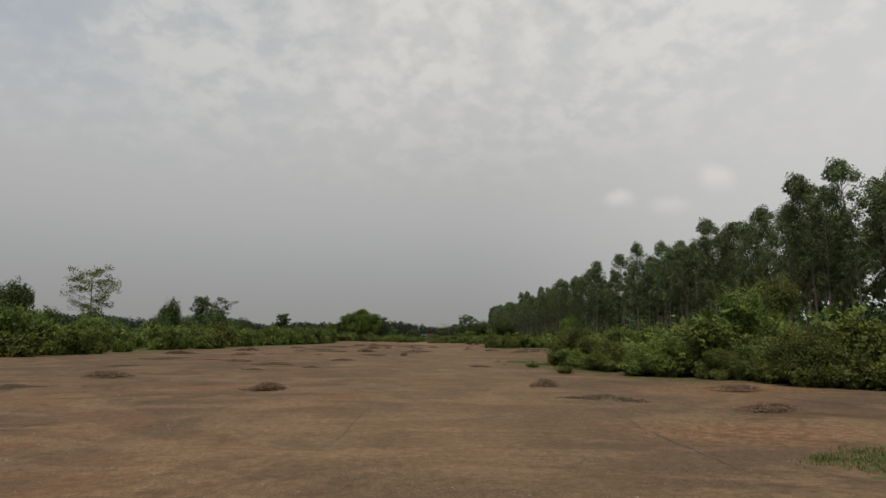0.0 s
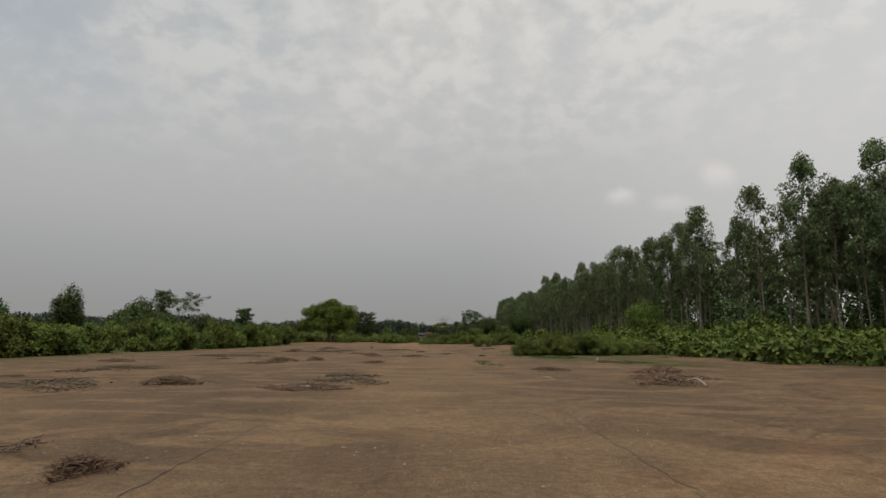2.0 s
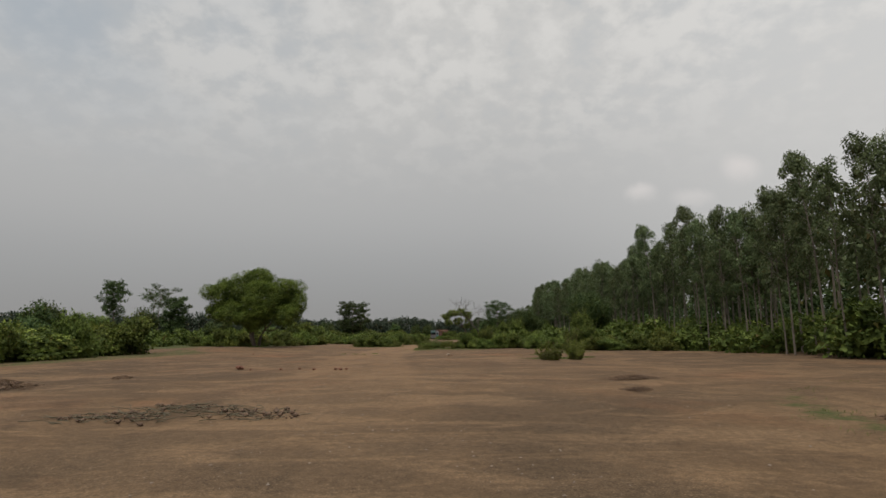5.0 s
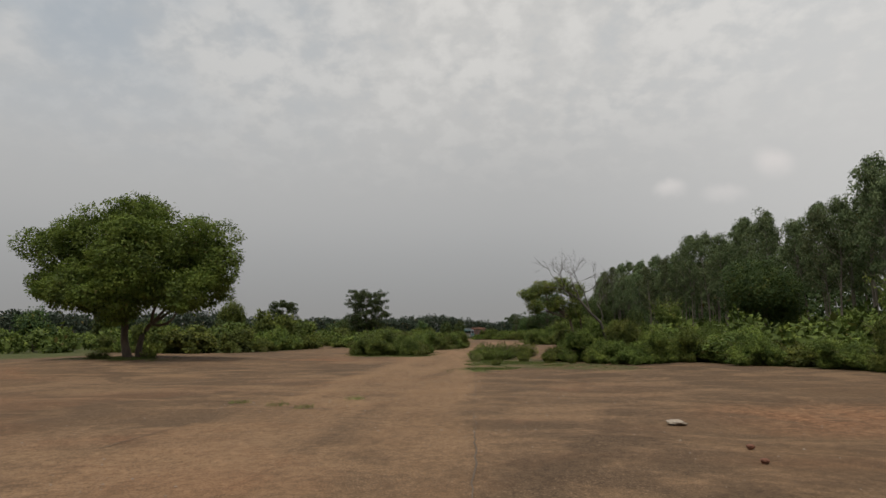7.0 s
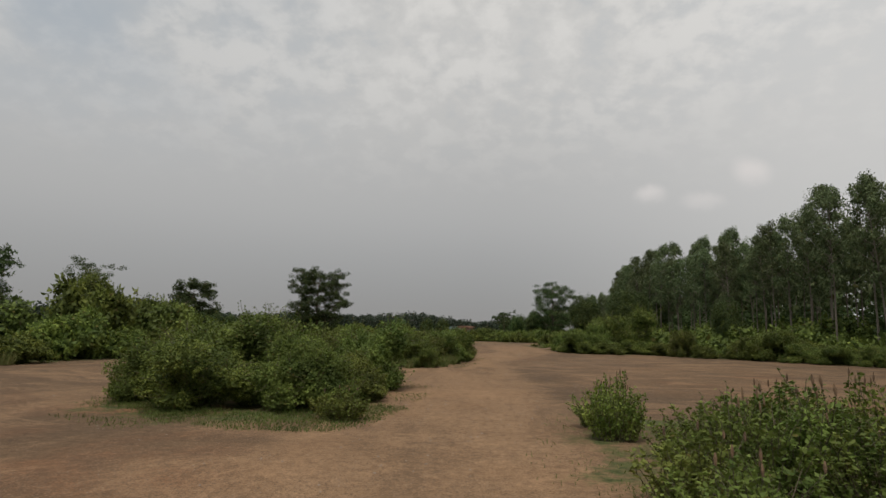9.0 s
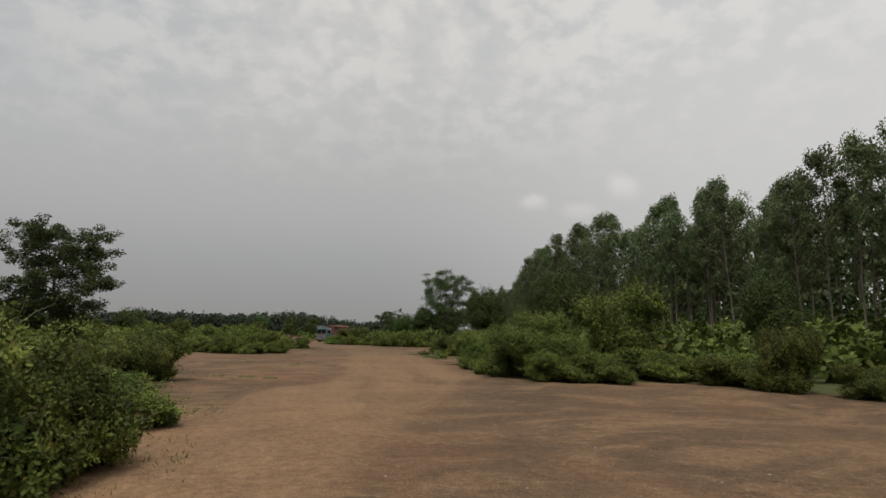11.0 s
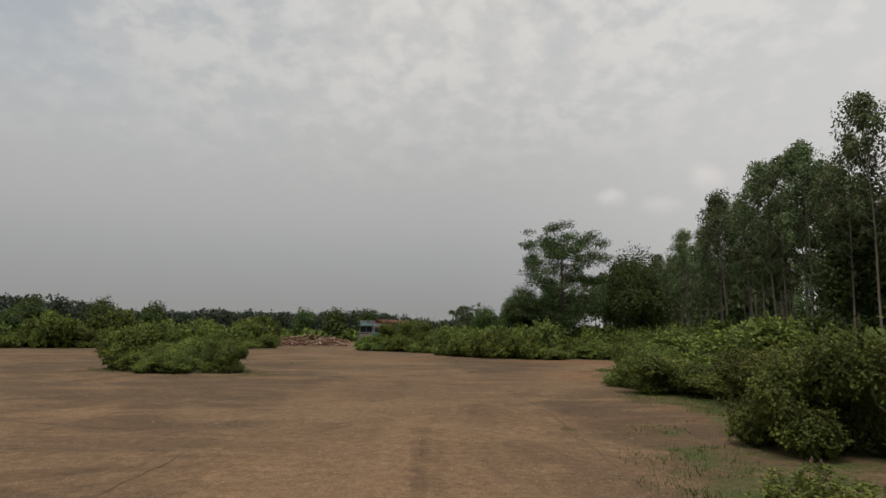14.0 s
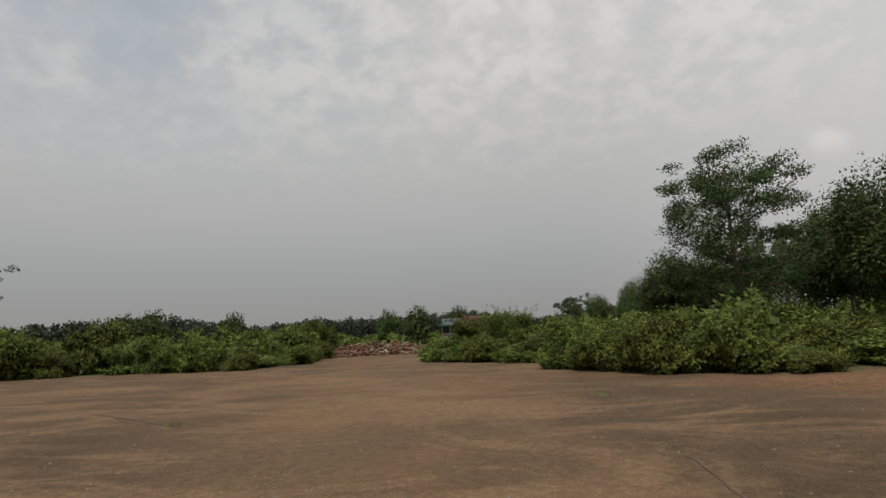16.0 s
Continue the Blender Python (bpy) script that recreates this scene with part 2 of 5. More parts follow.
def ground_material():
    """Old concrete under thin soil: grey-brown gravel, pale dust drifts, orange dust where wheels run."""
    m, nt, bsdf, out = material("bare_airstrip_soil")

    def attr(name):
        n = nt.nodes.new("ShaderNodeAttribute")
        n.attribute_name = name
        return n.outputs["Fac"]

    def part_of(fac, much):
        return sums(nt, "MULTIPLY", fac, much)
    patches = noised(nt, 0.10, 8, 0.62, (1.0, 0.6, 1), 1.0)
    broad = noised(nt, 0.045, 5, 0.6, (1.4, 0.7, 1), 0.8)
    drift = noised(nt, 0.34, 9, 0.66, (0.75, 0.9, 1), 1.5)
    blotch = noised(nt, 0.75, 9, 0.72, (1, 1, 1), 0.9)
    ridge = noised(nt, 0.40, 8, 0.66, (0.32, 0.9, 1), 2.2, 0.2)
    grain = noised(nt, 42, 3, 0.7)
    grit = noised(nt, 7, 6, 0.75)
    col = mixed(nt, ramped(nt, patches, 0.40, 0.58), (0.116, 0.086, 0.058), (0.176, 0.124, 0.078))
    col = mixed(nt, part_of(ramped(nt, broad, 0.46, 0.60), 0.55), col, (0.100, 0.076, 0.053))
    col = mixed(nt, part_of(ramped(nt, blotch, 0.50, 0.64), 0.5), col, (0.078, 0.058, 0.041))
    pink = noised(nt, 0.12, 6, 0.6, (1, 1, 1), 0.9, 0.7)
    col = mixed(nt, part_of(ramped(nt, pink, 0.53, 0.64), 0.55), col, (0.238, 0.136, 0.080))
    # bare slabs beside the driven lane are darker and stained
    stain = ramped(nt, noised(nt, 0.22, 8, 0.66, (0.8, 0.8, 1), 1.2), 0.42, 0.56)
    col = mixed(nt, part_of(part_of(attr("slab"), stain), 0.6), col, (0.092, 0.070, 0.049))
    col = mixed(nt, part_of(ramped(nt, drift, 0.48, 0.62), 0.62), col, (0.262, 0.188, 0.122))
    col = mixed(nt, part_of(ramped(nt, ridge, 0.51, 0.62), 0.55), col, (0.262, 0.188, 0.120))
    wear = part_of(attr("track"), ramped(nt, noised(nt, 0.4, 8, 0.66, (1.6, 0.3, 1), 0.8), 0.28, 0.56))
    col = mixed(nt, part_of(wear, 0.85), col, mixed(nt, ramped(nt, blotch, 0.35, 0.65), (0.240, 0.168, 0.106), (0.305, 0.218, 0.140)))
    rust = part_of(attr("rust"), ramped(nt, noised(nt, 0.7, 8, 0.7, (1, 1, 1), 1.0), 0.30, 0.52))
    col = mixed(nt, part_of(rust, 0.8), col, mixed(nt, ramped(nt, grit, 0.40, 0.62), (0.190, 0.104, 0.058), (0.310, 0.186, 0.112)))
    damp = part_of(attr("clods"), ramped(nt, noised(nt, 0.8, 9, 0.74, (0.8, 0.6, 1), 1.2), 0.52, 0.62))
    col = mixed(nt, part_of(damp, 0.6), col, (0.062, 0.042, 0.029))
    # gravel of two sizes, thicker in some places
    co = nt.nodes.new("ShaderNodeTexCoord")
    thick = ramped(nt, noised(nt, 0.30, 6, 0.7), 0.40, 0.54)
    speck = None
    for scale, lo in ((24, 0.40), (55, 0.44)):
        vor = nt.nodes.new("ShaderNodeTexVoronoi")
        vor.inputs["Scale"].default_value = scale
        nt.links.new(co.outputs["Object"], vor.inputs["Vector"])
        here = part_of(ramped(nt, vor.outputs["Distance"], lo, lo - 0.16), thick)
        stone = mixed(nt, vor.outputs["Color"], (0.062, 0.048, 0.036), (0.310, 0.240, 0.170))
        col = mixed(nt, part_of(here, 0.7), col, stone)
        speck = here if speck is None else sums(nt, "ADD", speck, here)
    col = mixed(nt, 0.5, col, mixed(nt, ramped(nt, grain, 0.3, 0.7), (0.25, 0.25, 0.25), (0.76, 0.76, 0.76)), "OVERLAY")
    col = mixed(nt, 0.45, col, mixed(nt, ramped(nt, grit, 0.32, 0.68), (0.27, 0.27, 0.27), (0.74, 0.74, 0.74)), "OVERLAY")
    # greyer gravelly soil at the start, redder dust further along
    dust = ramped(nt, attr("dust"), 0.0, 1.0)
    col = mixed(nt, 1.0, col, mixed(nt, dust, (0.695, 0.625, 0.540), (0.780, 0.678, 0.592)), "MULTIPLY")
    # thin grass where the soil is not driven on
    sward = sums(nt, "ADD", attr("cover"), part_of(sums(nt, "SUBTRACT", noised(nt, 1.3, 8, 0.75), 0.5), 2.2))
    grass = mixed(nt, ramped(nt, noised(nt, 14.0, 8, 0.8), 0.35, 0.65), (0.030, 0.040, 0.013), (0.092, 0.098, 0.034))
    col = mixed(nt, ramped(nt, sward, 0.46, 0.85), col, grass)
    nt.links.new(col, bsdf.inputs["Base Color"])
    bsdf.inputs["Roughness"].default_value = 0.95
    bsdf.inputs["Specular IOR Level"].default_value = 0.15
    h = sums(nt, "ADD", part_of(grit, 0.5), part_of(speck, 0.4))
    h = sums(nt, "ADD", h, part_of(blotch, 1.2))
    bumped(nt, bsdf, h, 0.36, 0.05)
    return m


M_GROUND = ground_material()

# ---- mesh helpers ----
rng = np.random.default_rng(7)


def mesh_of(name, chunks):
    """A mesh from chunks of (vertices, faces, material); all faces of a chunk have one corner count."""
    me = bpy.data.meshes.new(name)
    verts, counts, corners, slots, mats, base = [], [], [], [], [], 0
    for v, f, mat in chunks:
        v, f = np.asarray(v, float), np.asarray(f, int)
        if not len(f):
            continue
        if mat not in mats:
            mats.append(mat)
        verts.append(v)
        corners.append((f + base).ravel())
        counts.append(np.full(len(f), f.shape[1]))
        slots.append(np.full(len(f), mats.index(mat)))
        base += len(v)
    verts, corners, counts, slots = map(np.concatenate, (verts, corners, counts, slots))
    me.vertices.add(len(verts))
    me.vertices.foreach_set("co", verts.ravel())
    me.loops.add(len(corners))
    me.loops.foreach_set("vertex_index", corners)
    me.polygons.add(len(counts))
    starts = np.concatenate(([0], np.cumsum(counts)[:-1]))
    me.polygons.foreach_set("loop_start", starts)
    me.polygons.foreach_set("loop_total", counts)
    me.polygons.foreach_set("material_index", slots)
    for mat in mats:
        me.materials.append(mat)
    me.update(calc_edges=True)
    me.validate()
    return me


def smooth(me):
    me.polygons.foreach_set("use_smooth", np.ones(len(me.polygons), bool))
    return me


def part(name, me, parent, label="", kind=""):
    ob = new(name, me)
    ob.parent = parent
    return tagged(ob, label, kind=kind)


def unit(v):
    return v / np.maximum(np.linalg.norm(v, axis=-1, keepdims=True), 1e-9)


def leaves(at, way, length, width, r=None, face=None):
    """Kite-shaped leaves, each from its stalk at a point along a direction, its face turned one way or any way."""
    r = r or rng
    n = len(at)
    way = unit(way)
    side = unit(np.cross(way, r.normal(size=(n, 3)) if face is None else face))
    length, width = np.broadcast_to(length, n)[:, None], np.broadcast_to(width, n)[:, None]
    fold = np.cross(way, side) * width * 0.25
    v = np.stack([at, at + way * length * 0.45 + side * width * 0.5 + fold, at + way * length,
                  at + way * length * 0.45 - side * width * 0.5 + fold], 1).reshape(-1, 3)
    return v, np.arange(4 * n).reshape(n, 4)


def tube(points, radii, sides=6):
    p = np.asarray(points, float)
    k = len(p)
    radii = np.broadcast_to(radii, k)
    d = unit(np.gradient(p, axis=0))
    a = unit(np.cross(d, np.where(np.abs(d[:, 2:3]) > 0.9, [[1.0, 0, 0]], [[0, 0, 1.0]])))
    b = np.cross(d, a)
    t = np.linspace(0, 2 * np.pi, sides, endpoint=False)
    ring = p[:, None] + radii[:, None, None] * (np.cos(t)[None, :, None] * a[:, None] + np.sin(t)[None, :, None] * b[:, None])
    f = [(i * sides + j, i * sides + (j + 1) % sides, (i + 1) * sides + (j + 1) % sides, (i + 1) * sides + j)
         for i in range(k - 1) for j in range(sides)]
    return ring.reshape(-1, 3), np.array(f)


def joined(pieces):
    vs, fs, base = [], [], 0
    for v, f in pieces:
        vs.append(v)
        fs.append(np.asarray(f) + base)
        base += len(v)
    return np.concatenate(vs), np.concatenate(fs)


def bent(a, b, bow, n=5, r=None):
    r = r or rng
    a, b = np.asarray(a, float), np.asarray(b, float)
    s = np.linspace(0, 1, n)[:, None]
    off = r.normal(size=3) * bow * np.linalg.norm(b - a)
    return a + (b - a) * s + off * np.sin(np.pi * s) + r.normal(size=(n, 3)) * bow * 0.15 * np.linalg.norm(b - a) * np.sin(np.pi * s)


def lobe_leaves(lobes, per_area, size, droop=0.2, inner=0.25, r=None, floor=0.05):
    """Leaves over the shells, and some inside, of lobes (x, y, z, rx, ry, rz)."""
    r = r or rng
    at, way, face = [], [], []
    for x, y, z, rx, ry, rz in lobes:
        area = 4 * np.pi * ((rx * ry) ** 1.6 / 3 + (rx * rz) ** 1.6 / 3 + (ry * rz) ** 1.6 / 3) ** (1 / 1.6)
        n = max(8, int(area * per_area))
        d = unit(r.normal(size=(n, 3)))
        # knots of leaves rather than an even skin
        knots = unit(r.normal(size=(max(6, n // 26), 3)))
        pick = knots[r.integers(0, len(knots), n)]
        d = unit(np.where(r.random((n, 1)) < 0.72, pick + r.normal(size=(n, 3)) * 0.20, d))
        swell = (1 + 0.16 * np.sin(d[:, :1] * 5 + x * 3) * np.cos(d[:, 1:2] * 6 + z) + r.normal(size=(n, 1)) * 0.10)
        depth = np.where(r.random((n, 1)) < inner, r.random((n, 1)) ** 0.5, 1.0)
        p = np.array([x, y, z]) + d * np.array([rx, ry, rz]) * swell * depth
        at.append(p)
        way.append(d * 0.35 + r.normal(size=(n, 3)) * 0.6 + np.array([0, 0, -droop]))
        face.append(d + np.array([0, 0, 0.5]) + r.normal(size=(n, 3)) * 0.3)
    at, way, face = np.concatenate(at), np.concatenate(way), np.concatenate(face)
    keep = at[:, 2] > floor
    at, way, face = at[keep], way[keep], face[keep]
    ln = size * r.uniform(0.7, 1.35, len(at))
    return leaves(at, way, ln, ln * r.uniform(0.50, 0.74, len(at)), r, face)


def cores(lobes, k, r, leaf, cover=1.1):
    """Leaves overlapping a little below each lobe's skin; their darker colour paints the inner shade."""
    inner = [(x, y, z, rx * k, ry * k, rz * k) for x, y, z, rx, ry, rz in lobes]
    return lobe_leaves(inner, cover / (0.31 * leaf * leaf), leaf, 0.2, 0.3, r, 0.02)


def clumpy(lobes, r, many, ratio):
    """Breaks each lobe into a smaller core with leafy knobs over its top and sides."""
    out = []
    for x, y, z, rx, ry, rz in lobes:
        out.append((x, y, z, rx * 0.74, ry * 0.74, rz * 0.74))
        for _ in range(many):
            d = unit(r.normal(size=3) + [0, 0, 0.35])
            k = ratio * r.uniform(0.7, 1.3)
            out.append((x + d[0] * rx * 0.78, y + d[1] * ry * 0.78, z + d[2] * rz * 0.78, rx * k, ry * k, min(rx, rz) * k * 0.85))
    return out


USED = set()


def put(thing, m):
    """Sets the first one at its pose, and copies after it."""
    if thing.name in USED:
        return copy_thing(thing, m)
    USED.add(thing.name)
    thing.matrix_basis = m
    return thing


def mound(x, y):
    """The swell of ground on which the shade tree stands."""
    return 0.42 * np.exp(-((x + 22.5) ** 2 + (y - 153.5) ** 2) / 50.0)


def at(x, y, turn=0.0, s=1.0, sz=None, z=0.0):
    return pose(x, y, z + float(mound(x, y)), 0, 0, turn) @ Matrix.Diagonal((s, s, sz or s, 1))


def value_noise(x, y, seed=0):
    xi, yi = np.floor(x).astype(int), np.floor(y).astype(int)
    fx, fy = x - xi, y - yi
    fx, fy = fx * fx * (3 - 2 * fx), fy * fy * (3 - 2 * fy)

    def h(a, b):
        v = np.sin(a * 127.1 + b * 311.7 + seed * 74.7) * 43758.5453
        return v - np.floor(v)
    return (h(xi, yi) * (1 - fx) + h(xi + 1, yi) * fx) * (1 - fy) + (h(xi, yi + 1) * (1 - fx) + h(xi + 1, yi + 1) * fx) * fy


def inside(poly, x, y):
    """Signed distance to a polygon: positive inside."""
    p = np.asarray(poly, float)
    x, y = np.asarray(x, float), np.asarray(y, float)
    best, odd = np.full(x.shape, 1e9), np.zeros(x.shape, bool)
    for (ax, ay), (bx, by) in zip(p, np.roll(p, -1, 0)):
        t = np.clip(((x - ax) * (bx - ax) + (y - ay) * (by - ay)) / ((bx - ax) ** 2 + (by - ay) ** 2), 0, 1)
        best = np.minimum(best, np.hypot(x - ax - t * (bx - ax), y - ay - t * (by - ay)))
        cut = (ay > y) != (by > y)
        odd ^= cut & (x < (bx - ax) * (y - ay) / (by - ay if by != ay else 1e-9) + ax)
    return np.where(odd, best, -best)


# ---- the plan: thickets, islands of scrub, grass aprons ----
# name: outline, height at its edge, height further in
THICKETS = {
    "island_a": ([(-14, 167.5), (-12.5, 164.6), (-10.6, 163.4), (-8.8, 162.9), (-7.6, 166), (-7.3, 168.6), (-9, 171.5), (-13, 172)], 1.6, 1.9),
    "island_b": ([(-15, 177.5), (-9.2, 177.3), (-7.1, 177.4), (-6.4, 179.5), (-5.5, 186), (-6.3, 191.5), (-12, 189), (-16, 184)], 1.3, 1.7),
    "island_c": ([(-17, 226), (-14.5, 223.4), (-10.4, 221.6), (-8.6, 222), (-8.2, 224.5), (-10.2, 228), (-14, 230.5), (-17, 229)], 1.4, 1.7),
    "island_d": ([(-13.2, 240.5), (-11.2, 238), (-8.2, 237.4), (-7.0, 238.4), (-9.2, 241), (-10, 243.2), (-12, 243.6)], 1.4, 1.7),
    "east_d": ([(2.0, 210.3), (1.5, 205.2), (2.1, 203.6), (1.6, 201.2), (1.9, 198.6), (3.6, 197.2), (7, 197.4), (11, 190), (16, 182), (32, 180), (32, 262), (24, 262), (13.5, 259), (9.8, 250.5), (8.5, 246),
                (5.9, 239), (3.8, 234.5), (3.6, 229), (3.0, 224), (4.4, 217.5), (3.2, 213)], 1.45, 1.95),
    "east_a": ([(13.5, 15), (10, 20), (7.2, 23), (6.0, 30), (7.2, 36.6), (8, 42), (16, 44), (30, 46), (30, 8), (20, 8)], 1.8, 2.3),
    "east_b": ([(5.9, 83.6), (7.4, 85.2), (13, 84.6), (18.5, 87), (19, 78), (18.5, 72), (22, 69), (32, 68), (32, 112), (18, 104), (11.6, 97), (8.3, 90.4), (6.4, 89)], 1.7, 2.1),
    "east_c": ([(0.2, 157), (2, 153.2), (3.1, 154.2), (6.2, 152.2), (7.9, 149), (9.5, 147), (9, 143), (13, 143), (19, 139), (32, 131), (32, 178), (17, 177), (10, 164), (3, 161)], 1.7, 2.6),
    "east_e": ([(-8.3, 270), (-6.9, 267), (-1.5, 262), (-0.4, 257), (2.6, 253), (6.5, 252), (11, 254), (18, 263), (30, 268), (30, 292), (4, 290), (-5, 280)], 1.6, 2.1),
    "west_a": ([(-31, 30), (-27.5, 42), (-28.5, 55), (-26.5, 66), (-29, 80), (-27.5, 95), (-25.5, 110), (-25.5, 122), (-26, 140), (-32, 148), (-62, 150), (-62, 24)], 1.8, 2.4),
    "west_b": ([(-38, 176), (-30, 171), (-24.5, 172), (-22, 179), (-21, 186), (-30, 205), (-62, 205), (-62, 170)], 1.8, 2.5),
    "west_c": ([(-20, 187), (-12, 190), (-7.5, 194), (-9, 202), (-20, 206), (-27, 205)], 1.4, 1.9),
    "west_d": ([(-23.5, 222), (-21.8, 228), (-26, 246), (-40, 252), (-62, 252), (-62, 215), (-32, 215)], 1.5, 2.3),
    "west_e": ([(-62, 262), (-34, 263), (-25, 266), (-17.6, 264.5), (-15.6, 271), (-18, 282), (-26, 296), (-62, 300)], 1.9, 2.1),
}
APRONS = [
    [(3.6, 36), (4.6, 28), (7, 21), (11, 17), (14, 12), (16, 9), (12, 15), (8, 24), (7, 36), (6, 41)],
    [(5, 83), (6.2, 79), (9, 77), (14, 72), (17, 70), (15, 80), (8, 86)],
    [(5.0, 88), (5.6, 82), (6.6, 84), (7, 104), (13, 110), (9, 106)],
    [(-4.6, 146.8), (-3.2, 146.4), (-2.2, 149), (2.5, 147), (3.5, 150), (0, 157), (-1, 164), (-4, 164.5), (-4.7, 160), (-4.2, 154)],
    [(-13, 163.4), (-10.5, 162.0), (-8.2, 162.2), (-7.2, 165), (-9, 167), (-13, 167)],
    [(2.2, 198), (3, 215), (5, 217), (2.2, 223), (3.8, 230), (4.4, 240), (9, 246), (6, 236), (5, 220), (4, 200)],
    [(-28, 40), (-24.5, 45), (-25, 66), (-23.5, 110), (-22, 124), (-21, 142), (-28, 150), (-27, 100), (-29, 60)],
    [(-24, 150.5), (-19.5, 150.8), (-18.5, 152.5), (-21, 154), (-24.5, 153)],
    [(-17.6, 91), (-16.4, 90.4), (-15.2, 92.4), (-16.4, 93.4)],
    [(8.4, 74.6), (6, 80), (7, 85.4), (13, 84.8), (18.4, 87), (17.5, 78), (12, 77)],
    [(9.7, 72.9), (10.1, 70), (14, 69), (14, 74)],
    [(2.5, 130.6), (4.3, 131.5), (6.5, 133.8), (10.8, 137), (13, 142), (9, 142.6), (8, 138), (5.6, 134)],
    [(4.6, 127.6), (5.2, 126.2), (8, 126), (9, 129), (6, 128.6)],
    [(5.3, 242), (8.5, 247), (7.4, 241), (5.9, 238.4)],
    [(3.6, 231), (3.5, 233.4), (5, 233.8), (6, 230), (5, 228)],
    [(1.2, 224.4), (1.4, 219), (1.9, 214.3), (2.8, 216), (3.2, 223), (2.8, 229)],
    [(6.6, 97), (7.8, 94.6), (10.4, 93), (12, 96), (11, 100.5), (8, 99)],
    [(4.2, 6.4), (5.2, 5.8), (7.5, 6.5), (8, 9), (5.6, 8.0)],
    [(2.7, 72.6), (3.3, 70.3), (3.9, 68.6), (3.4, 72), (3.2, 75)],
]
# thick mats of short grass with a clear edge
MATS = [
    [(-13.2, 165.6), (-12.6, 164.2), (-10.6, 162.0), (-8.0, 161.9), (-7.0, 164.6), (-7.6, 165.4), (-9, 163.6), (-12, 165.4)],
    [(-4.4, 154.2), (-4.1, 160), (-3, 160), (-2.5, 156), (-0.5, 154.4), (0.9, 153.2), (0.3, 152.6), (-2.2, 152.3), (-4.0, 151), (-4.2, 152.5)],
    [(-4.2, 148.5), (-3.7, 149.9), (-3.0, 149.6), (-2.0, 149.8), (-2.2, 148.6), (-3.5, 147.9)],
    [(-1.1, 150.9), (-0.2, 151.9), (0.8, 152.1), (2.0, 152.2), (0.8, 151.3), (-0.4, 150.6)],
    [(4.1, 35.8), (4.4, 34.8), (5.2, 33.6), (6, 33.4), (5.6, 34.6), (5.2, 36.6)],
    [(5.3, 33), (5.7, 30.5), (6.0, 27), (7.5, 27), (7, 33)],
    [(4.3, 6.6), (5.2, 6.0), (7.5, 6.5), (8, 9), (5.6, 7.8)],
    [(2.75, 73.6), (3.05, 72.4), (3.15, 70.4), (2.9, 70.4), (2.8, 72)],
    [(8.8, 78.4), (7.0, 81), (7.3, 84), (10.5, 83.8), (11, 81)],
    [(7.9, 96.6), (8.4, 95), (10.2, 93.6), (11, 95.6), (10.4, 97.6)],
    [(4.4, 131.8), (5.9, 133.2), (9.7, 138.2), (11, 140), (9, 140), (6.4, 134.6)],
    [(4.7, 127.6), (5.2, 126.4), (8, 126), (8.5, 128.2)],
    [(1.3, 224), (1.4, 219.2), (1.9, 214.5), (2.5, 216), (2.2, 221)],
    [(2.0, 210.5), (2.8, 211.2), (2.4, 208.5), (1.7, 208.9)],
    [(5.5, 241.9), (8.3, 246), (6.6, 240.8), (5.9, 238.6)],
    [(3.6, 231.2), (3.6, 233), (4.9, 233.4), (6, 230), (5, 229)],
    [(-23.5, 151), (-20, 150.6), (-18.8, 152.2), (-21, 153.6), (-24, 152.6)],
]
ROAD = np.array([(0, -40), (0, 0), (0.9, 40), (1.4, 68), (1.3, 80), (-2, 117), (-4.6, 136), (-5.6, 155), (-5.3, 164), (-3.6, 178), (-1.9, 194),
                 (-1.6, 212), (-1.2, 230), (-4, 250), (-9.5, 274), (-13, 300)], float)


def road_x(y):
    return np.interp(y, ROAD[:, 1], ROAD[:, 0])


def cover_at(x, y):
    c = np.zeros(np.shape(x))
    for outline, _, _ in THICKETS.values():
        c = np.maximum(c, np.clip(0.22 + inside(outline, x, y) / 2.6, 0, 1))
    for outline in APRONS:
        c = np.maximum(c, np.clip(0.42 + inside(outline, x, y) / 1.8, 0, 0.68))
    sway = 7 * (value_noise(np.asarray(x, float) * 0.09, np.asarray(y, float) * 0.09, 41) - 0.5)
    for d in (np.asarray(x) - 26 + sway, -33 - np.asarray(x) + sway, np.asarray(y) - 318 + sway):
        c = np.maximum(c, np.clip(d / 8, 0, 1))
    return c


WASHED = [(3.4, 135.4, 2.8, 2.0), (5.4, 9.6, 2.6, 1.2), (-13, 133.4, 2.6, 1.3), (-13.4, 157, 3.2, 1.4), (-11.2, 164, 2.2, 0.8), (8.6, 17.5, 3.4, 1.6), (7.4, 250, 5.0, 2.6), (5, 238.6, 2.2, 3.4)]


def ground_z(x, y):
    z = 0.035 * (value_noise(x * 0.5, y * 0.35, 1) - 0.5) + 0.03 * (value_noise(x * 1.3, y * 1.1, 2) - 0.5)
    for cx, cy, rx, ry in WASHED[:6]:
        z = z - 0.07 * np.exp(-(((x - cx) / rx) ** 2 + ((y - cy) / ry) ** 2) * 1.4)
    return z + mound(x, y)


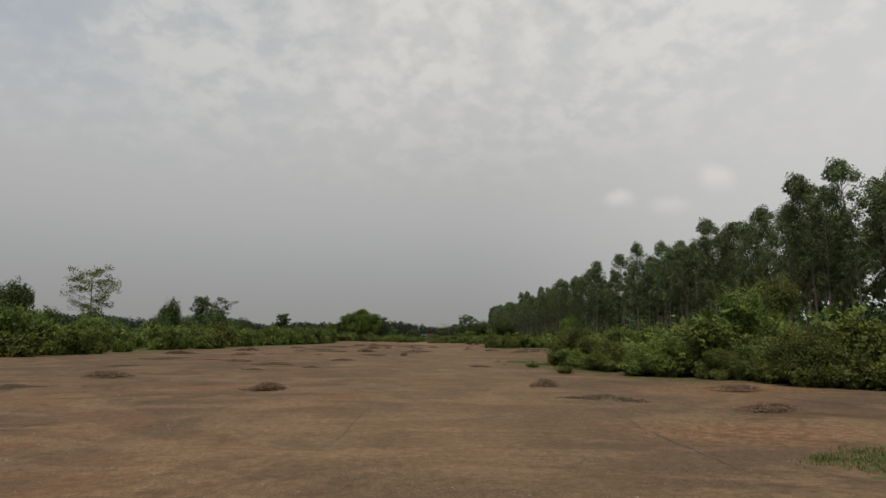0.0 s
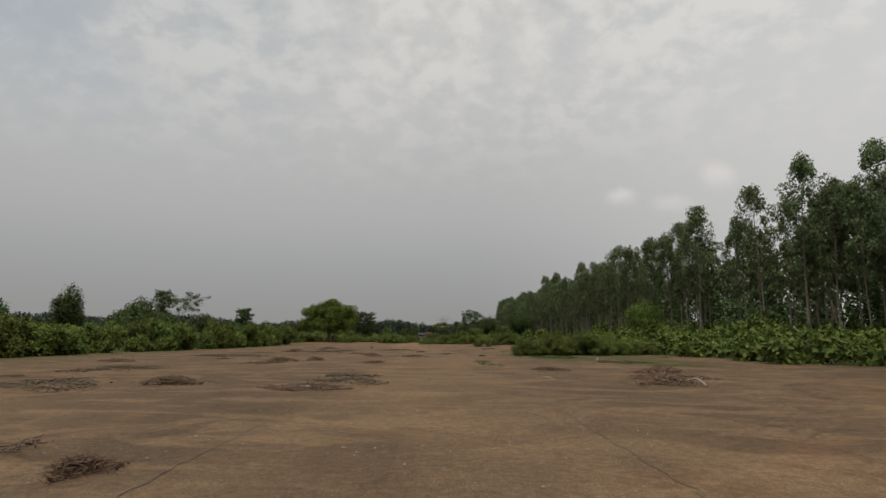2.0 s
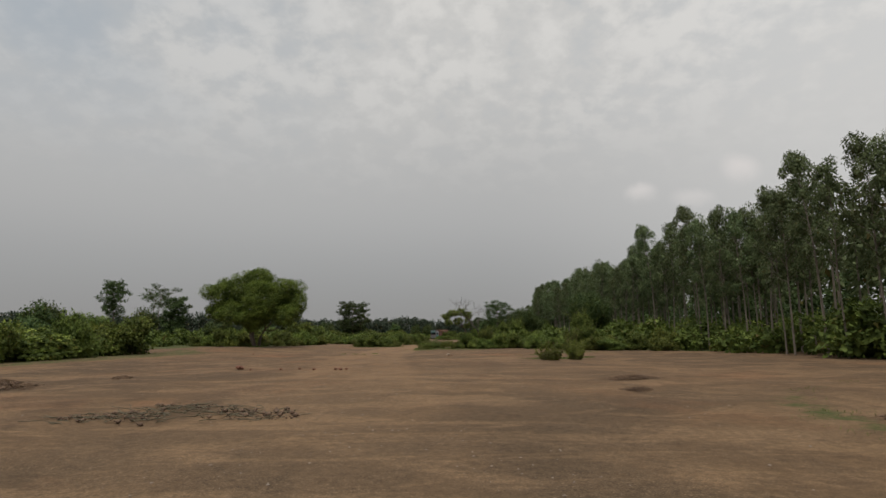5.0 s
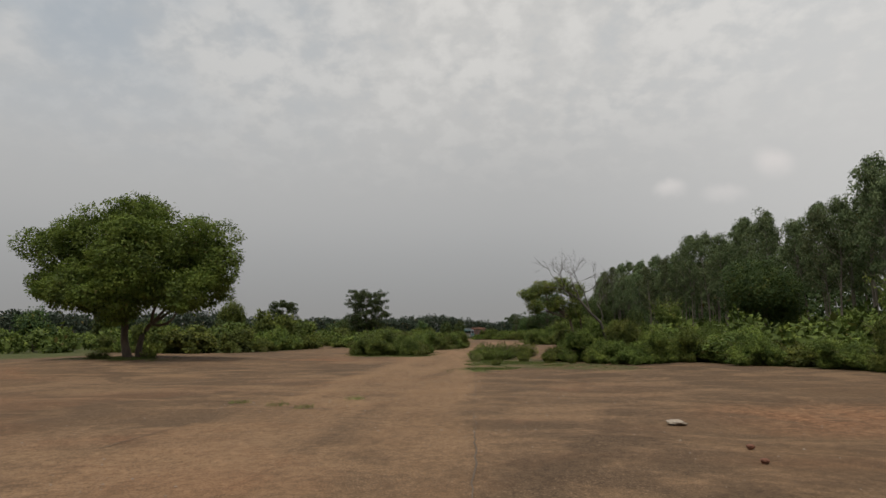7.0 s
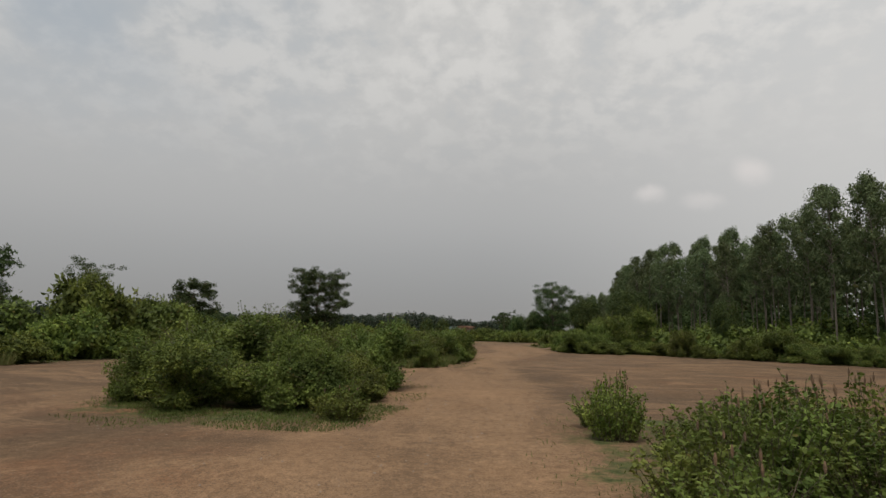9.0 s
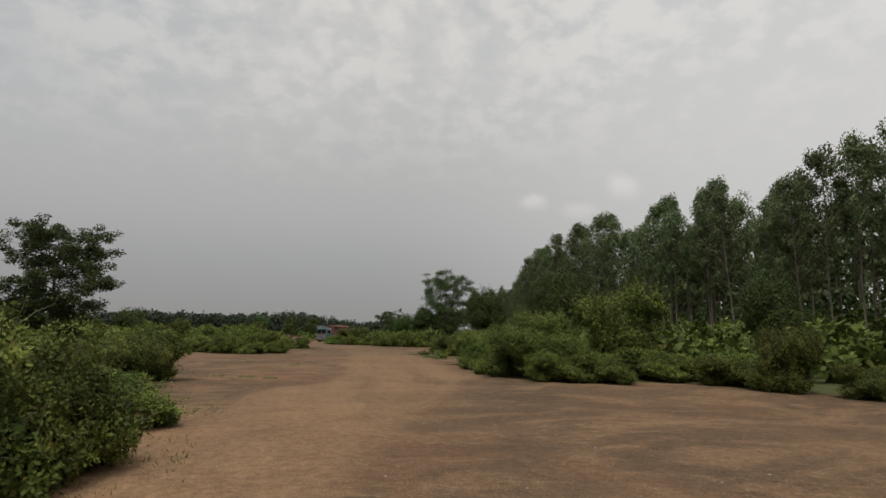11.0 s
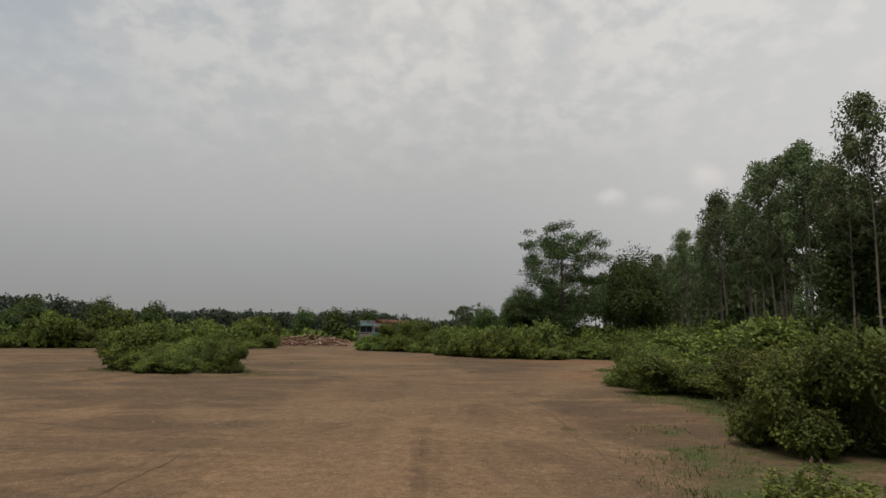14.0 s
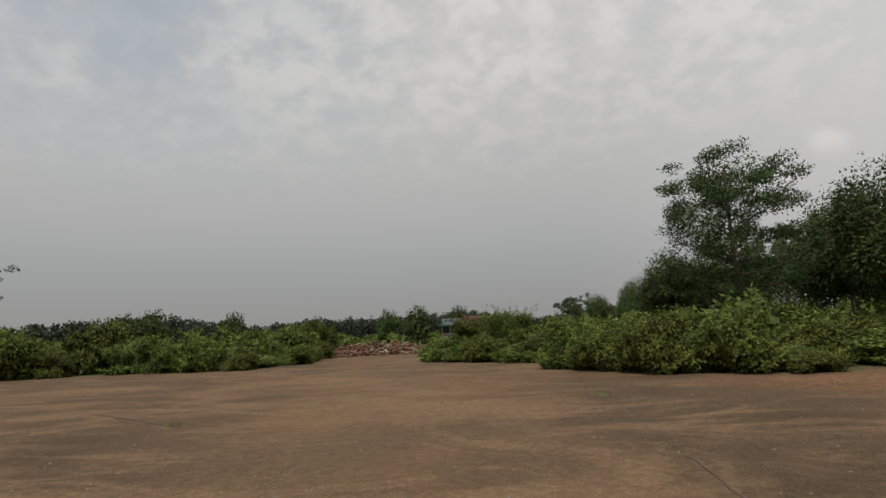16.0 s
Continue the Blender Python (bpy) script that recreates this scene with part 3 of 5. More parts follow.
# ---- ground: one sheet to the horizon ----
gx = np.concatenate([-np.geomspace(3200, 70, 22), np.arange(-66, -34, 2.0), np.arange(-34, -13, 0.75), np.arange(-13, 9, 0.36), np.arange(9, 26, 0.75), np.arange(26, 66, 2.0), np.geomspace(70, 3200, 22)])
gy = np.concatenate([-np.geomspace(3200, 30, 18), np.arange(-26, -2, 2.0), np.arange(-2, 290, 0.75), np.arange(290, 340, 2.0), np.geomspace(345, 4200, 22)])
GX, GY = np.meshgrid(gx, gy)
flat = np.clip(1 - (np.abs(GX) - 40) / 30, 0, 1)
cov = cover_at(GX, GY)
gv = np.stack([GX, GY, ground_z(GX, GY) * flat], -1).reshape(-1, 3)
nx, ny = len(gx), len(gy)
ii = (np.arange(ny - 1)[:, None] * nx + np.arange(nx - 1)[None]).ravel()
ground_me = smooth(mesh_of("ground", [(gv, np.stack([ii, ii + 1, ii + nx + 1, ii + nx], 1), M_GROUND)]))
# the driven lane keeps to one row of slabs, then changes to the next
LANE = np.array([(-40, -1.5, 3.3), (30, -1.8, 3.3), (60, -2.3, 3.0), (92, -2.5, 2.3), (112, -5.0, -0.6), (130, -8.0, -3.2), (141, -8.2, -3.4), (156, -8.1, -4.1),
                 (183, -8.3, -4.0), (190, -7.4, -2.2), (200, -3.3, 0.9), (226, -3.8, 1.3), (240, -4.6, 0.8), (266, -11.6, -7.6), (300, -16, -11)], float)
lane_l, lane_r = np.interp(GY, LANE[:, 0], LANE[:, 1]), np.interp(GY, LANE[:, 0], LANE[:, 2])
wave = 0.7 * (value_noise(GX * 0.2, GY * 0.5, 51) - 0.5)
into = np.minimum(GX - lane_l + wave, lane_r - GX + wave * 0.3)
worn = np.interp(GY, [0, 100, 128, 145, 200, 225, 245, 265], [0.22, 0.28, 0.6, 1.0, 1.0, 0.7, 0.25, 0.3])
track = np.clip(into / 0.5 + 0.5, 0, 1) * worn
# wheels also cut the corner to the east near the end
spur = np.stack([np.interp(GY, [233, 239, 246, 252, 262], [1.8, 3.9, 6.8, 10.4, 17]), np.interp(GY, [233, 262], [2.4, 3.4])])
track = np.maximum(track, np.clip(1.2 - np.abs(GX - spur[0]) / spur[1], 0, 1) * np.clip((GY - 231) / 5, 0, 1) * np.clip((266 - GY) / 4, 0, 1) * 0.9)
slab = np.interp(GY, [0, 60, 130, 260], [0.35, 0.5, 0.9, 0.9]) * np.clip(0.5 - into, 0, 1)
# washed-out hollows of orange sand
rust = np.zeros(GX.shape)
for cx, cy, rx, ry in WASHED:
    rust = np.maximum(rust, np.clip(1.6 - 1.4 * np.hypot((GX - cx) / rx, (GY - cy) / ry) + 0.6 * (value_noise(GX * 0.8, GY * 0.8, 61) - 0.5), 0, 1))
clods = np.clip((-3.5 - (GX - road_x(GY))) / 4, 0, 1) * np.clip((128 - GY) / 20, 0, 1) + \
    np.clip((GX - road_x(GY) - 4) / 2, 0, 1) * np.clip((100 - GY) / 20, 0, 1) * 0.8 + 0.25
for key, val in (("cover", cov), ("track", track), ("rust", np.clip(rust, 0, 1)), ("slab", slab), ("dust", np.clip((GY + 0.6 * value_noise(GX * 0.1, GY * 0.1, 31) * 30 - 98) / 40, 0, 1) * np.interp(GY, [215, 235], [1.0, 0.25])), ("clods", np.clip(clods, 0, 1))):
    a = ground_me.attributes.new(key, "FLOAT", "POINT")
    a.data.foreach_set("value", val.ravel().astype(np.float32))
ground = tagged(new("ground", ground_me), "bare brown gravelly soil of an old airstrip with grass verges", "ground", kind="structure")

# ---- gum-tree plantation ----


def gum_tree(seed, height, clumps, per_clump, size):
    """A slender gum tree with a bare pole and a narrow, clumped crown."""
    r = np.random.default_rng(seed)
    sway = r.normal(size=2) * 0.35
    s = np.linspace(0, 1, 9)[:, None]
    pole = np.concatenate([sway * s ** 1.6 + 0.12 * np.sin(s * 7 + seed) * s, s * height * 0.97], 1)
    rad = 0.095 * (1 - 0.86 * s[:, 0]) * r.uniform(0.8, 1.25)
    wood, tips = [tube(pole, rad, 7)], []
    for i in range(clumps):
        h = height * (0.38 + 0.60 * ((i + r.random()) / clumps) ** 0.8)
        k = h / (height * 0.97)
        root = np.array([np.interp(k, s[:, 0], pole[:, j]) for j in range(3)])
        az = i * 2.4 + r.normal() * 0.4
        out = (0.30 + 1.1 * np.sin(np.pi * min(1, max(0, (k - 0.30) / 0.72)) ** 0.85)) * r.uniform(0.5, 1.3)
        tip = root + np.array([np.cos(az) * out, np.sin(az) * out, out * r.uniform(0.6, 1.3)])
        wood.append(tube(bent(root, tip, 0.08, 4, r), np.linspace(0.028, 0.008, 4), 3))
        tips.append(tip)
    tips += [pole[-1], pole[-1] - [0, 0, 0.5]]
    leaf_at, leaf_way, leaf_face = [], [], []
    for tip in tips:
        n = int(per_clump * r.uniform(0.5, 1.4))
        sp = np.array([0.50, 0.50, 0.62]) * r.uniform(0.6, 1.3)
        d = unit(r.normal(size=(n, 3)))
        leaf_at.append(tip + d * sp * r.uniform(0.55, 1.1, (n, 1)) + [0, 0, 0.1])
        leaf_way.append(d * 0.3 + r.normal(size=(n, 3)) * 0.4 + np.array([0, 0, -0.8]))
        leaf_face.append(d + r.normal(size=(n, 3)) * 0.35 + [0, 0, 0.3])
    leaf_at, leaf_way, leaf_face = np.concatenate(leaf_at), np.concatenate(leaf_way), np.concatenate(leaf_face)
    ln = size * r.uniform(0.7, 1.3, len(leaf_at))
    crown = leaves(leaf_at, leaf_way, ln, ln * 0.52, r, leaf_face)
    return joined(wood), crown


def make_gum(seed, height, clumps, per_clump, size, label):
    wood, crown = gum_tree(seed, height, clumps, per_clump, size)
    tree = tagged(new("gum_tree"), label, "tree", "gum trees of the plantation edge")
    part("trunk", smooth(mesh_of("gum_trunk", [(*wood, M_GUMBARK)])), tree, "slender pale grey trunk")
    part("crown", mesh_of("gum_crown", [(*crown, M_GUM)]), tree)
    return tree


GUMS = [make_gum(100 + i, h, c, 120, 0.20, lab) for i, (h, c, lab) in enumerate([
    (14.2, 36, "tall slender gum tree with a narrow olive-green crown"), (13.6, 32, "slender gum tree with a pale bare pole"),
    (14.8, 38, "tallest gum tree with a clumped dark-green crown"), (13.8, 30, "gum tree with an airy gappy crown"),
    (13.0, 34, "shorter gum tree with a dense crown"), (14.4, 30, "lanky gum tree with a small high crown"), (13.6, 36, "gum tree with a full olive crown")])]


def edge_x(y):
    return np.interp(y, [0, 78, 104, 120, 205, 252, 264, 290, 335], [30.5, 30, 24.8, 22.8, 22.4, 21.8, 24.2, 26.5, 28.0])


pick = np.random.default_rng(21)
gum_y = 12.0
while gum_y < 335:
    for row in range(2 if pick.random() < 0.5 else 1):
        x = edge_x(gum_y) + row * 2.7 + pick.normal() * 0.5
        y = gum_y + row * 1.4 + pick.normal() * 0.4
        put(GUMS[pick.integers(0, 7)], at(x, y, pick.uniform(0, 360), (pick.uniform(0.93, 1.02) if y < 236 else pick.choice([0.84, 0.88, 0.92, 0.95, 0.98, 1.0, 1.0, 1.14])) * float(np.interp(y, [80, 110, 120, 180, 198, 212, 228, 240, 270, 277], [1.0, 0.98, 0.88, 0.90, 1.0, 0.89, 0.89, 1.0, 1.0, 0.88]))))
    gum_y += 2.3 if gum_y < 272 else 3.4

# the rows behind and the far end of the plantation
deep, trunks = [], []
soft = [gum_tree(300 + i, 12.0, 24, 12, 0.66) for i in range(4)]
for k in range(640):
    row, y = 1 + k % 9, pick.uniform(0, 335)
    if k > 530:
        row, y = k % 4, pick.uniform(335, 620)
    x = edge_x(y) + row * 2.9 + pick.normal() * 0.6
    (wv, wf), (cv, cf) = soft[k % 4]
    a, s = pick.uniform(0, 6.28), pick.uniform(0.82, 1.0) * float(np.interp(y, [80, 108, 225, 240, 258, 268], [1.1, 0.97, 0.97, 1.1, 1.1, 0.97]))
    turn = np.array([[np.cos(a), -np.sin(a), 0], [np.sin(a), np.cos(a), 0], [0, 0, 1]]) * s
    deep.append((cv @ turn.T + [x, y, 0], cf))
    trunks.append(tube([(x, y, -0.1), (x + 0.1, y, 6.0), (x + 0.2, y + 0.1, 12.0 * s)], [0.10, 0.07, 0.02], 4))
woods = mesh_of("gum_woods", [(*joined(deep), M_GUM), (*joined(trunks), M_GUMBARK)])
tagged(new("gum_woods", woods), "deep rows of gum trees in the plantation", "woods", kind="stuff")

# ---- far woods to the west and north ----
far_line = [(-340, -60), (-335, 100), (-300, 250), (-262, 380), (-222, 490), (-135, 600), (-40, 655), (60, 700)]


def low_tree(r, height, wide, n, size):
    z = height * (0.02 + 0.98 * r.random(n))
    w = wide * np.sqrt(np.clip(1.15 - z / height, 0.05, 1)) * 1.3
    a, q = r.uniform(0, 6.28, n), np.sqrt(r.random(n))
    p = np.stack([np.cos(a) * q * w, np.sin(a) * q * w, z], 1)
    ln = size * r.uniform(0.7, 1.3, n)
    return leaves(p, r.normal(size=(n, 3)) + [0, 0, -0.4], ln, ln * 0.6, r)


far, poles = [], []  # foliage and stems of the belt
cum = np.concatenate([[0], np.cumsum([math.dist(a, b) for a, b in zip(far_line, far_line[1:])])])
for k in range(1500):
    d = pick.uniform(0, cum[-1])
    x, y = np.interp(d, cum, [p[0] for p in far_line]), np.interp(d, cum, [p[1] for p in far_line])
    back_off = pick.uniform(0, 26)
    x, y = x - back_off * 0.7, y + back_off * 0.7
    h = pick.uniform(12, 17) + 3.5 * math.sin(d * 0.045) * math.sin(d * 0.013)
    v, f = low_tree(pick, h, 4.4, 110, 1.75)
    far.append((v + [x, y, 0], f))
    poles.append(tube([(x, y, 0), (x, y, h * 0.9)], [0.14, 0.05], 4))
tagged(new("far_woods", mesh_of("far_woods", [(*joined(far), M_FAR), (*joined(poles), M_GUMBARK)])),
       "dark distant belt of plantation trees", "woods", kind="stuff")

# ---- thickets ----


def make_bush(seed, radius, height, leaf, density, mat, name, label, shoots=14):
    """A shrub of leafy lobes on bent stems, with shoots sticking out."""
    r = np.random.default_rng(seed)
    lobes = [(0, 0, height * 0.42, radius * 0.62, radius * 0.62, height * 0.46)]
    stems = []
    for i in range(7):
        a, q = i * 0.9 + r.normal() * 0.3, radius * r.uniform(0.42, 0.72)
        z, s = height * r.uniform(0.2, 0.72), radius * r.uniform(0.26, 0.46)
        lobes.append((np.cos(a) * q, np.sin(a) * q, z, s, s, s * r.uniform(0.7, 1.05)))
        stems.append(tube(bent((r.normal() * 0.08, r.normal() * 0.08, -0.05), (np.cos(a) * q, np.sin(a) * q, z), 0.12, 4, r), np.linspace(0.025, 0.008, 4), 3))
    for i in range(5):
        a, q, s = i * 1.26 + r.normal() * 0.3, radius * r.uniform(0.5, 0.8), radius * r.uniform(0.24, 0.36)
        lobes.append((np.cos(a) * q, np.sin(a) * q, s * 0.7, s, s, s * 0.8))
    knobbed = clumpy(lobes, r, 4, 0.46)
    v1 = lobe_leaves(knobbed, density * 0.9, leaf, 0.15, 0.08, r)
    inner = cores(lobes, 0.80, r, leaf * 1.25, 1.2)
    at_, way_ = [], []
    for _ in range(shoots):
        x, y, z, rx, ry, rz = lobes[r.integers(0, len(lobes))]
        d = unit(r.normal(size=3) * np.array([1, 1, 0.5]) + [0, 0, 0.75])
        root = np.array([x, y, z]) + d * np.array([rx, ry, rz]) * 0.8
        long = r.uniform(0.08, 0.30) * height
        path_ = bent(root, root + d * long, 0.1, 4, r)
        if density > 60:
            stems.append(tube(path_, np.linspace(0.008, 0.003, 4), 3))
        n = 16
        k = r.random(n)
        at_.append(root + d * long * k[:, None] + r.normal(size=(n, 3)) * 0.03)
        way_.append(r.normal(size=(n, 3)) + d * 0.6)
    at_, way_ = np.concatenate(at_), np.concatenate(way_)
    ln = leaf * r.uniform(0.8, 1.3, len(at_))
    v2 = leaves(at_, way_, ln, ln * 0.5, r)
    grow = height / np.percentile(np.concatenate([v1[0][:, 2], v2[0][:, 2]]), 98.5)
    stems = [(v * [1, 1, grow], f) for v, f in stems]
    v1, v2, inner = [(v * [1, 1, grow], f) for v, f in (v1, v2, inner)]
    thing = tagged(new(name), label, "bush")
    part("branchwork", mesh_of("bush_stems", [(*joined(stems), M_TWIG)]), thing, kind="stuff")
    part("foliage", mesh_of("bush_foliage", [(*joined([v1, v2]), mat), (*inner, M_INNER_SHADE)]), thing)
    return thing


BUSHES = [make_bush(401, 1.30, 1.7, 0.085, 130, M_BUSH, "bush", "leafy bright-green bush in a roadside thicket", 50),
          make_bush(402, 1.40, 1.6, 0.082, 132, M_BUSH, "bush", "spreading green bush with pointed shoots", 70),
          make_bush(403, 1.20, 1.8, 0.08, 140, M_BUSH_DARK, "bush", "dense dark-green bush in a thicket", 45),
          make_bush(404, 1.35, 1.7, 0.086, 128, M_BUSH, "bush", "broad-leaved green bush in a thicket", 50),
          make_bush(405, 1.25, 1.5, 0.08, 140, M_BUSH_YELLOW, "bush", "yellowish-green bush with dry leaves", 60),
          make_bush(406, 1.15, 1.7, 0.082, 132, M_BUSH_DARK, "bush", "dark leafy bush with upright shoots", 70)]
CLOSE = [make_bush(411, 1.25, 1.7, 0.050, 330, M_BUSH, "roadside_bush", "dense green bush beside the dirt track", 130),
         make_bush(412, 1.30, 1.6, 0.052, 310, M_BUSH_DARK, "roadside_bush", "dark green bush beside the dirt track", 110),
         make_bush(413, 1.20, 1.7, 0.048, 340, M_BUSH_YELLOW, "roadside_bush", "yellow-green bush with thin twigs by the track", 150)]
BACK = [make_bush(421, 1.35, 1.7, 0.13, 54, M_BUSH, "verge_bush", "rounded green bush of the far verge", 20),
        make_bush(422, 1.25, 1.8, 0.125, 58, M_BUSH_DARK, "verge_bush", "dark rounded bush of the far verge", 16),
        make_bush(423, 1.40, 1.6, 0.13, 54, M_BUSH, "verge_bush", "broad leafy bush of the far verge", 24)]
SCRUB = []
grown = []
GROUPS = {"east": "bushes along the plantation", "west": "bushes along the western verge", "island": "bushes of the scrub islands"}
for key, (outline, low, high) in THICKETS.items():
    r = np.random.default_rng(sum(map(ord, key)))
    o = np.array(outline)
    made = []
    for _ in range(2600):
        x, y = r.uniform(o[:, 0].min(), o[:, 0].max()), r.uniform(o[:, 1].min(), o[:, 1].max())
        d = float(inside(outline, np.array([x]), np.array([y]))[0])
        if d < 0.55:
            continue
        gap_ = (1.5 if d < 3.0 else 2.5) * (1.35 if key[0] == "w" else 1.0)
        if any(math.hypot(x - a, y - b) < gap_ for a, b in made):
            continue
        made.append((x, y))
        h = (low + (high - low) * min(1, d / 6)) * r.uniform(0.6, 1.25)
        near = (abs(x - road_x(y)) < 8.2 and (d < 2.4 or key == "island_a") and 140 < y < 250) or key == "island_a" or (key == "east_d" and d < 4.5 and y < 222) or (key[:4] == "east" and d < 1.9 and x < 13 and y < 250)
        shown = (d < 4.5 or key[0] == "i") and x < 19 and x > -40
        s = min(r.uniform(0.8, 1.45), max(0.5, (d + 0.35) / 1.25))
        s = max(s, h / 2.1)
        if shown and (len(grown) < 395 or key == "west_e"):
            kind_ = CLOSE if near else BACK if x < -18 else BUSHES
            w = (0.45, 0.3, 0.25) if near else (0.4, 0.3, 0.3) if kind_ is BACK else (0.24, 0.2, 0.16, 0.2, 0.1, 0.1)
            b = put(kind_[r.choice(len(kind_), p=w)], at(x, y, r.uniform(0, 360), s, h / 1.75))
            tagged(b, group=GROUPS[key.split("_")[0]])
            grown.append(b)
        else:
            SCRUB.append((x, y, h * 1.05, 1.3) if d > 3 else (x, y, h, 1.2))
for _ in range(800):
    x, y = pick.uniform(-260, -45), pick.uniform(-10, 560)
    if y < 24 or x < -62 or y > 300:
        SCRUB.append((x, y, pick.uniform(1.2, 3.2), pick.uniform(1.5, 2.6)))
for _ in range(260):
    x, y = pick.uniform(-45, 19), pick.uniform(312, 560)
    SCRUB.append((x, y, pick.uniform(1.2, 2.4), pick.uniform(1.5, 2.4)))
for _ in range(300):
    y = pick.uniform(0, 335)
    SCRUB.append((edge_x(y) + pick.uniform(-2, 6), y, pick.uniform(1.8, 3.6), 1.5))
heaps, shade = [], []
for x, y, h, w in SCRUB:
    close_by = x > -62 and y < 320
    lobes = [(0, 0, h * 0.45, w * 0.7, w * 0.7, h * 0.5), (w * 0.5, 0.2, h * 0.4, w * 0.5, w * 0.5, h * 0.4), (-w * 0.3, w * 0.5, h * 0.5, w * 0.5, w * 0.5, h * 0.42)]
    v, f = lobe_leaves(lobes, 7.5 if close_by else 2.4, 0.25 if close_by else 0.75, 0.15, 0.05, pick, h * 0.32 if w == 1.3 else 0.05)
    heaps.append((v + [x, y, 0], f))
    # a dark leaf filling, its colour painting the shade within the heap
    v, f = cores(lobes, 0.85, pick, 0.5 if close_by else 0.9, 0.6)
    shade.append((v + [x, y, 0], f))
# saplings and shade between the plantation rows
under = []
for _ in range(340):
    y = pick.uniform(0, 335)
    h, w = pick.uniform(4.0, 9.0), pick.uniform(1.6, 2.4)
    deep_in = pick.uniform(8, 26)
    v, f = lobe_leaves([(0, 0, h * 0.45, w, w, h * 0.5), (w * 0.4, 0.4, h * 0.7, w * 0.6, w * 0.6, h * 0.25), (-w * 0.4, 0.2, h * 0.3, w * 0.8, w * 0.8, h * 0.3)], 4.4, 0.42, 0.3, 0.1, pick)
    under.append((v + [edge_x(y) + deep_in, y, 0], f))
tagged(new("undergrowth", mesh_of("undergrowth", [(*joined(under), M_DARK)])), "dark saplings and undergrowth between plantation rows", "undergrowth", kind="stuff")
tagged(new("scrub", mesh_of("scrub", [(*joined(heaps[::3]), M_BUSH), (*joined(heaps[1::3]), M_BUSH_DARK), (*joined(heaps[2::3]), M_BUSH_DARK), (*joined(shade), M_INNER_SHADE)])),
       "low green scrub filling the land behind the verges", "scrub", kind="stuff")

# shrubs under the dead tree and at the corners of the thickets
for k, (x, y, h) in enumerate([(0.4, 155.2, 1.2), (1.6, 154.4, 1.7), (2.3, 153.2, 1.8), (3.5, 153.2, 2.1), (4.3, 152.7, 2.2), (3.0, 155.2, 2.2), (5.2, 153.7, 2.3), (1.2, 156.4, 1.7), (6.6, 153.6, 2.3), (3.4, 151.9, 1.1),
                               (7.4, 34.0, 1.5), (7.8, 31.0, 1.6), (8.4, 28.0, 1.7), (7.4, 85.6, 1.4), (7.9, 87.6, 1.6), (9.6, 86.8, 1.7)]):
    b = put(CLOSE[(0, 1, 0, 2)[k % 4]], at(x, y, k * 77, 0.85 + 0.2 * (k % 3) / 2, h / 1.75))
    tagged(b, group=GROUPS["east"])

# ---- single trees ----


def wood_mesh(name, pieces, mat):
    return smooth(mesh_of(name, [(*joined(pieces), mat)]))


def lobed_tree(name, label, seed, stems, lobes, leaf, density, mat, bark=M_BARK, droop=0.3, knobs=0):
    """Trunks that fork to every lobe of the crown."""
    r = np.random.default_rng(seed)
    pieces = []
    for (bx, by, tx, ty, tz, rad) in stems:
        pieces.append(tube(bent((bx, by, -0.1), (tx, ty, tz), 0.06, 6, r), np.linspace(rad * 1.25, rad * 0.7, 6), 8))
    for i, (x, y, z, rx, ry, rz) in enumerate(lobes):
        s = min(stems, key=lambda q: math.dist((q[2], q[3]), (x, y)))
        pieces.append(tube(bent((s[2], s[3], s[4] * 0.97), (x, y, z), 0.10, 6, r), np.linspace(s[5] * 0.6, 0.02, 6), 6))
        for _ in range(4):
            d = unit(r.normal(size=3)) * np.array([rx, ry, rz]) * 0.85
            pieces.append(tube(bent((x, y, z), np.array([x, y, z]) + d, 0.1, 4, r), np.linspace(0.03, 0.006, 4), 4))
    tree = tagged(new(name), label, "tree")
    part("trunk", wood_mesh("trunk", pieces, bark), tree)
    part("crown", mesh_of("crown", [(*lobe_leaves(clumpy(lobes, r, knobs, 0.40) if knobs else lobes, density, leaf, droop, 0.15, r), mat), (*cores(lobes, 0.74, r, leaf * 1.3, 0.8), M_INNER_SHADE)]), tree)
    return tree


neem = lobed_tree("shade_tree", "round bright-green shade tree with forked brown trunks", 501,
                  [(0, 0, -0.25, 0, 1.7, 0.20), (0.4, 0.3, 0.9, 0.4, 1.8, 0.15), (-0.1, 0.4, -0.8, 0.7, 1.9, 0.13)],
                  [(-3.6, 0.0, 5.6, 2.1, 2.0, 1.8), (-4.1, 0.4, 3.8, 1.4, 1.6, 1.3), (0.2, 0.2, 7.3, 2.2, 2.1, 1.6), (-1.6, -0.4, 6.2, 1.9, 1.9, 1.7),
                   (2.9, 0.3, 6.0, 2.0, 2.0, 1.7), (4.5, 0.0, 4.7, 1.3, 1.6, 1.5), (1.1, -2.2, 4.9, 2.3, 1.8, 1.9), (3.2, -1.2, 3.3, 1.8, 1.7, 1.2),
                   (0.3, -1.8, 2.9, 2.0, 1.6, 1.1), (-1.9, -1.8, 3.5, 1.8, 1.6, 1.3), (0.3, 2.5, 5.0, 2.4, 1.8, 2.0), (2.6, 2.2, 3.8, 1.9, 1.7, 1.5),
                   (-2.6, 2.2, 4.2, 1.8, 1.7, 1.5)], 0.125, 125, M_NEEM, knobs=7)
put(neem, at(-21.6, 152.7, 4.7, 0.97))


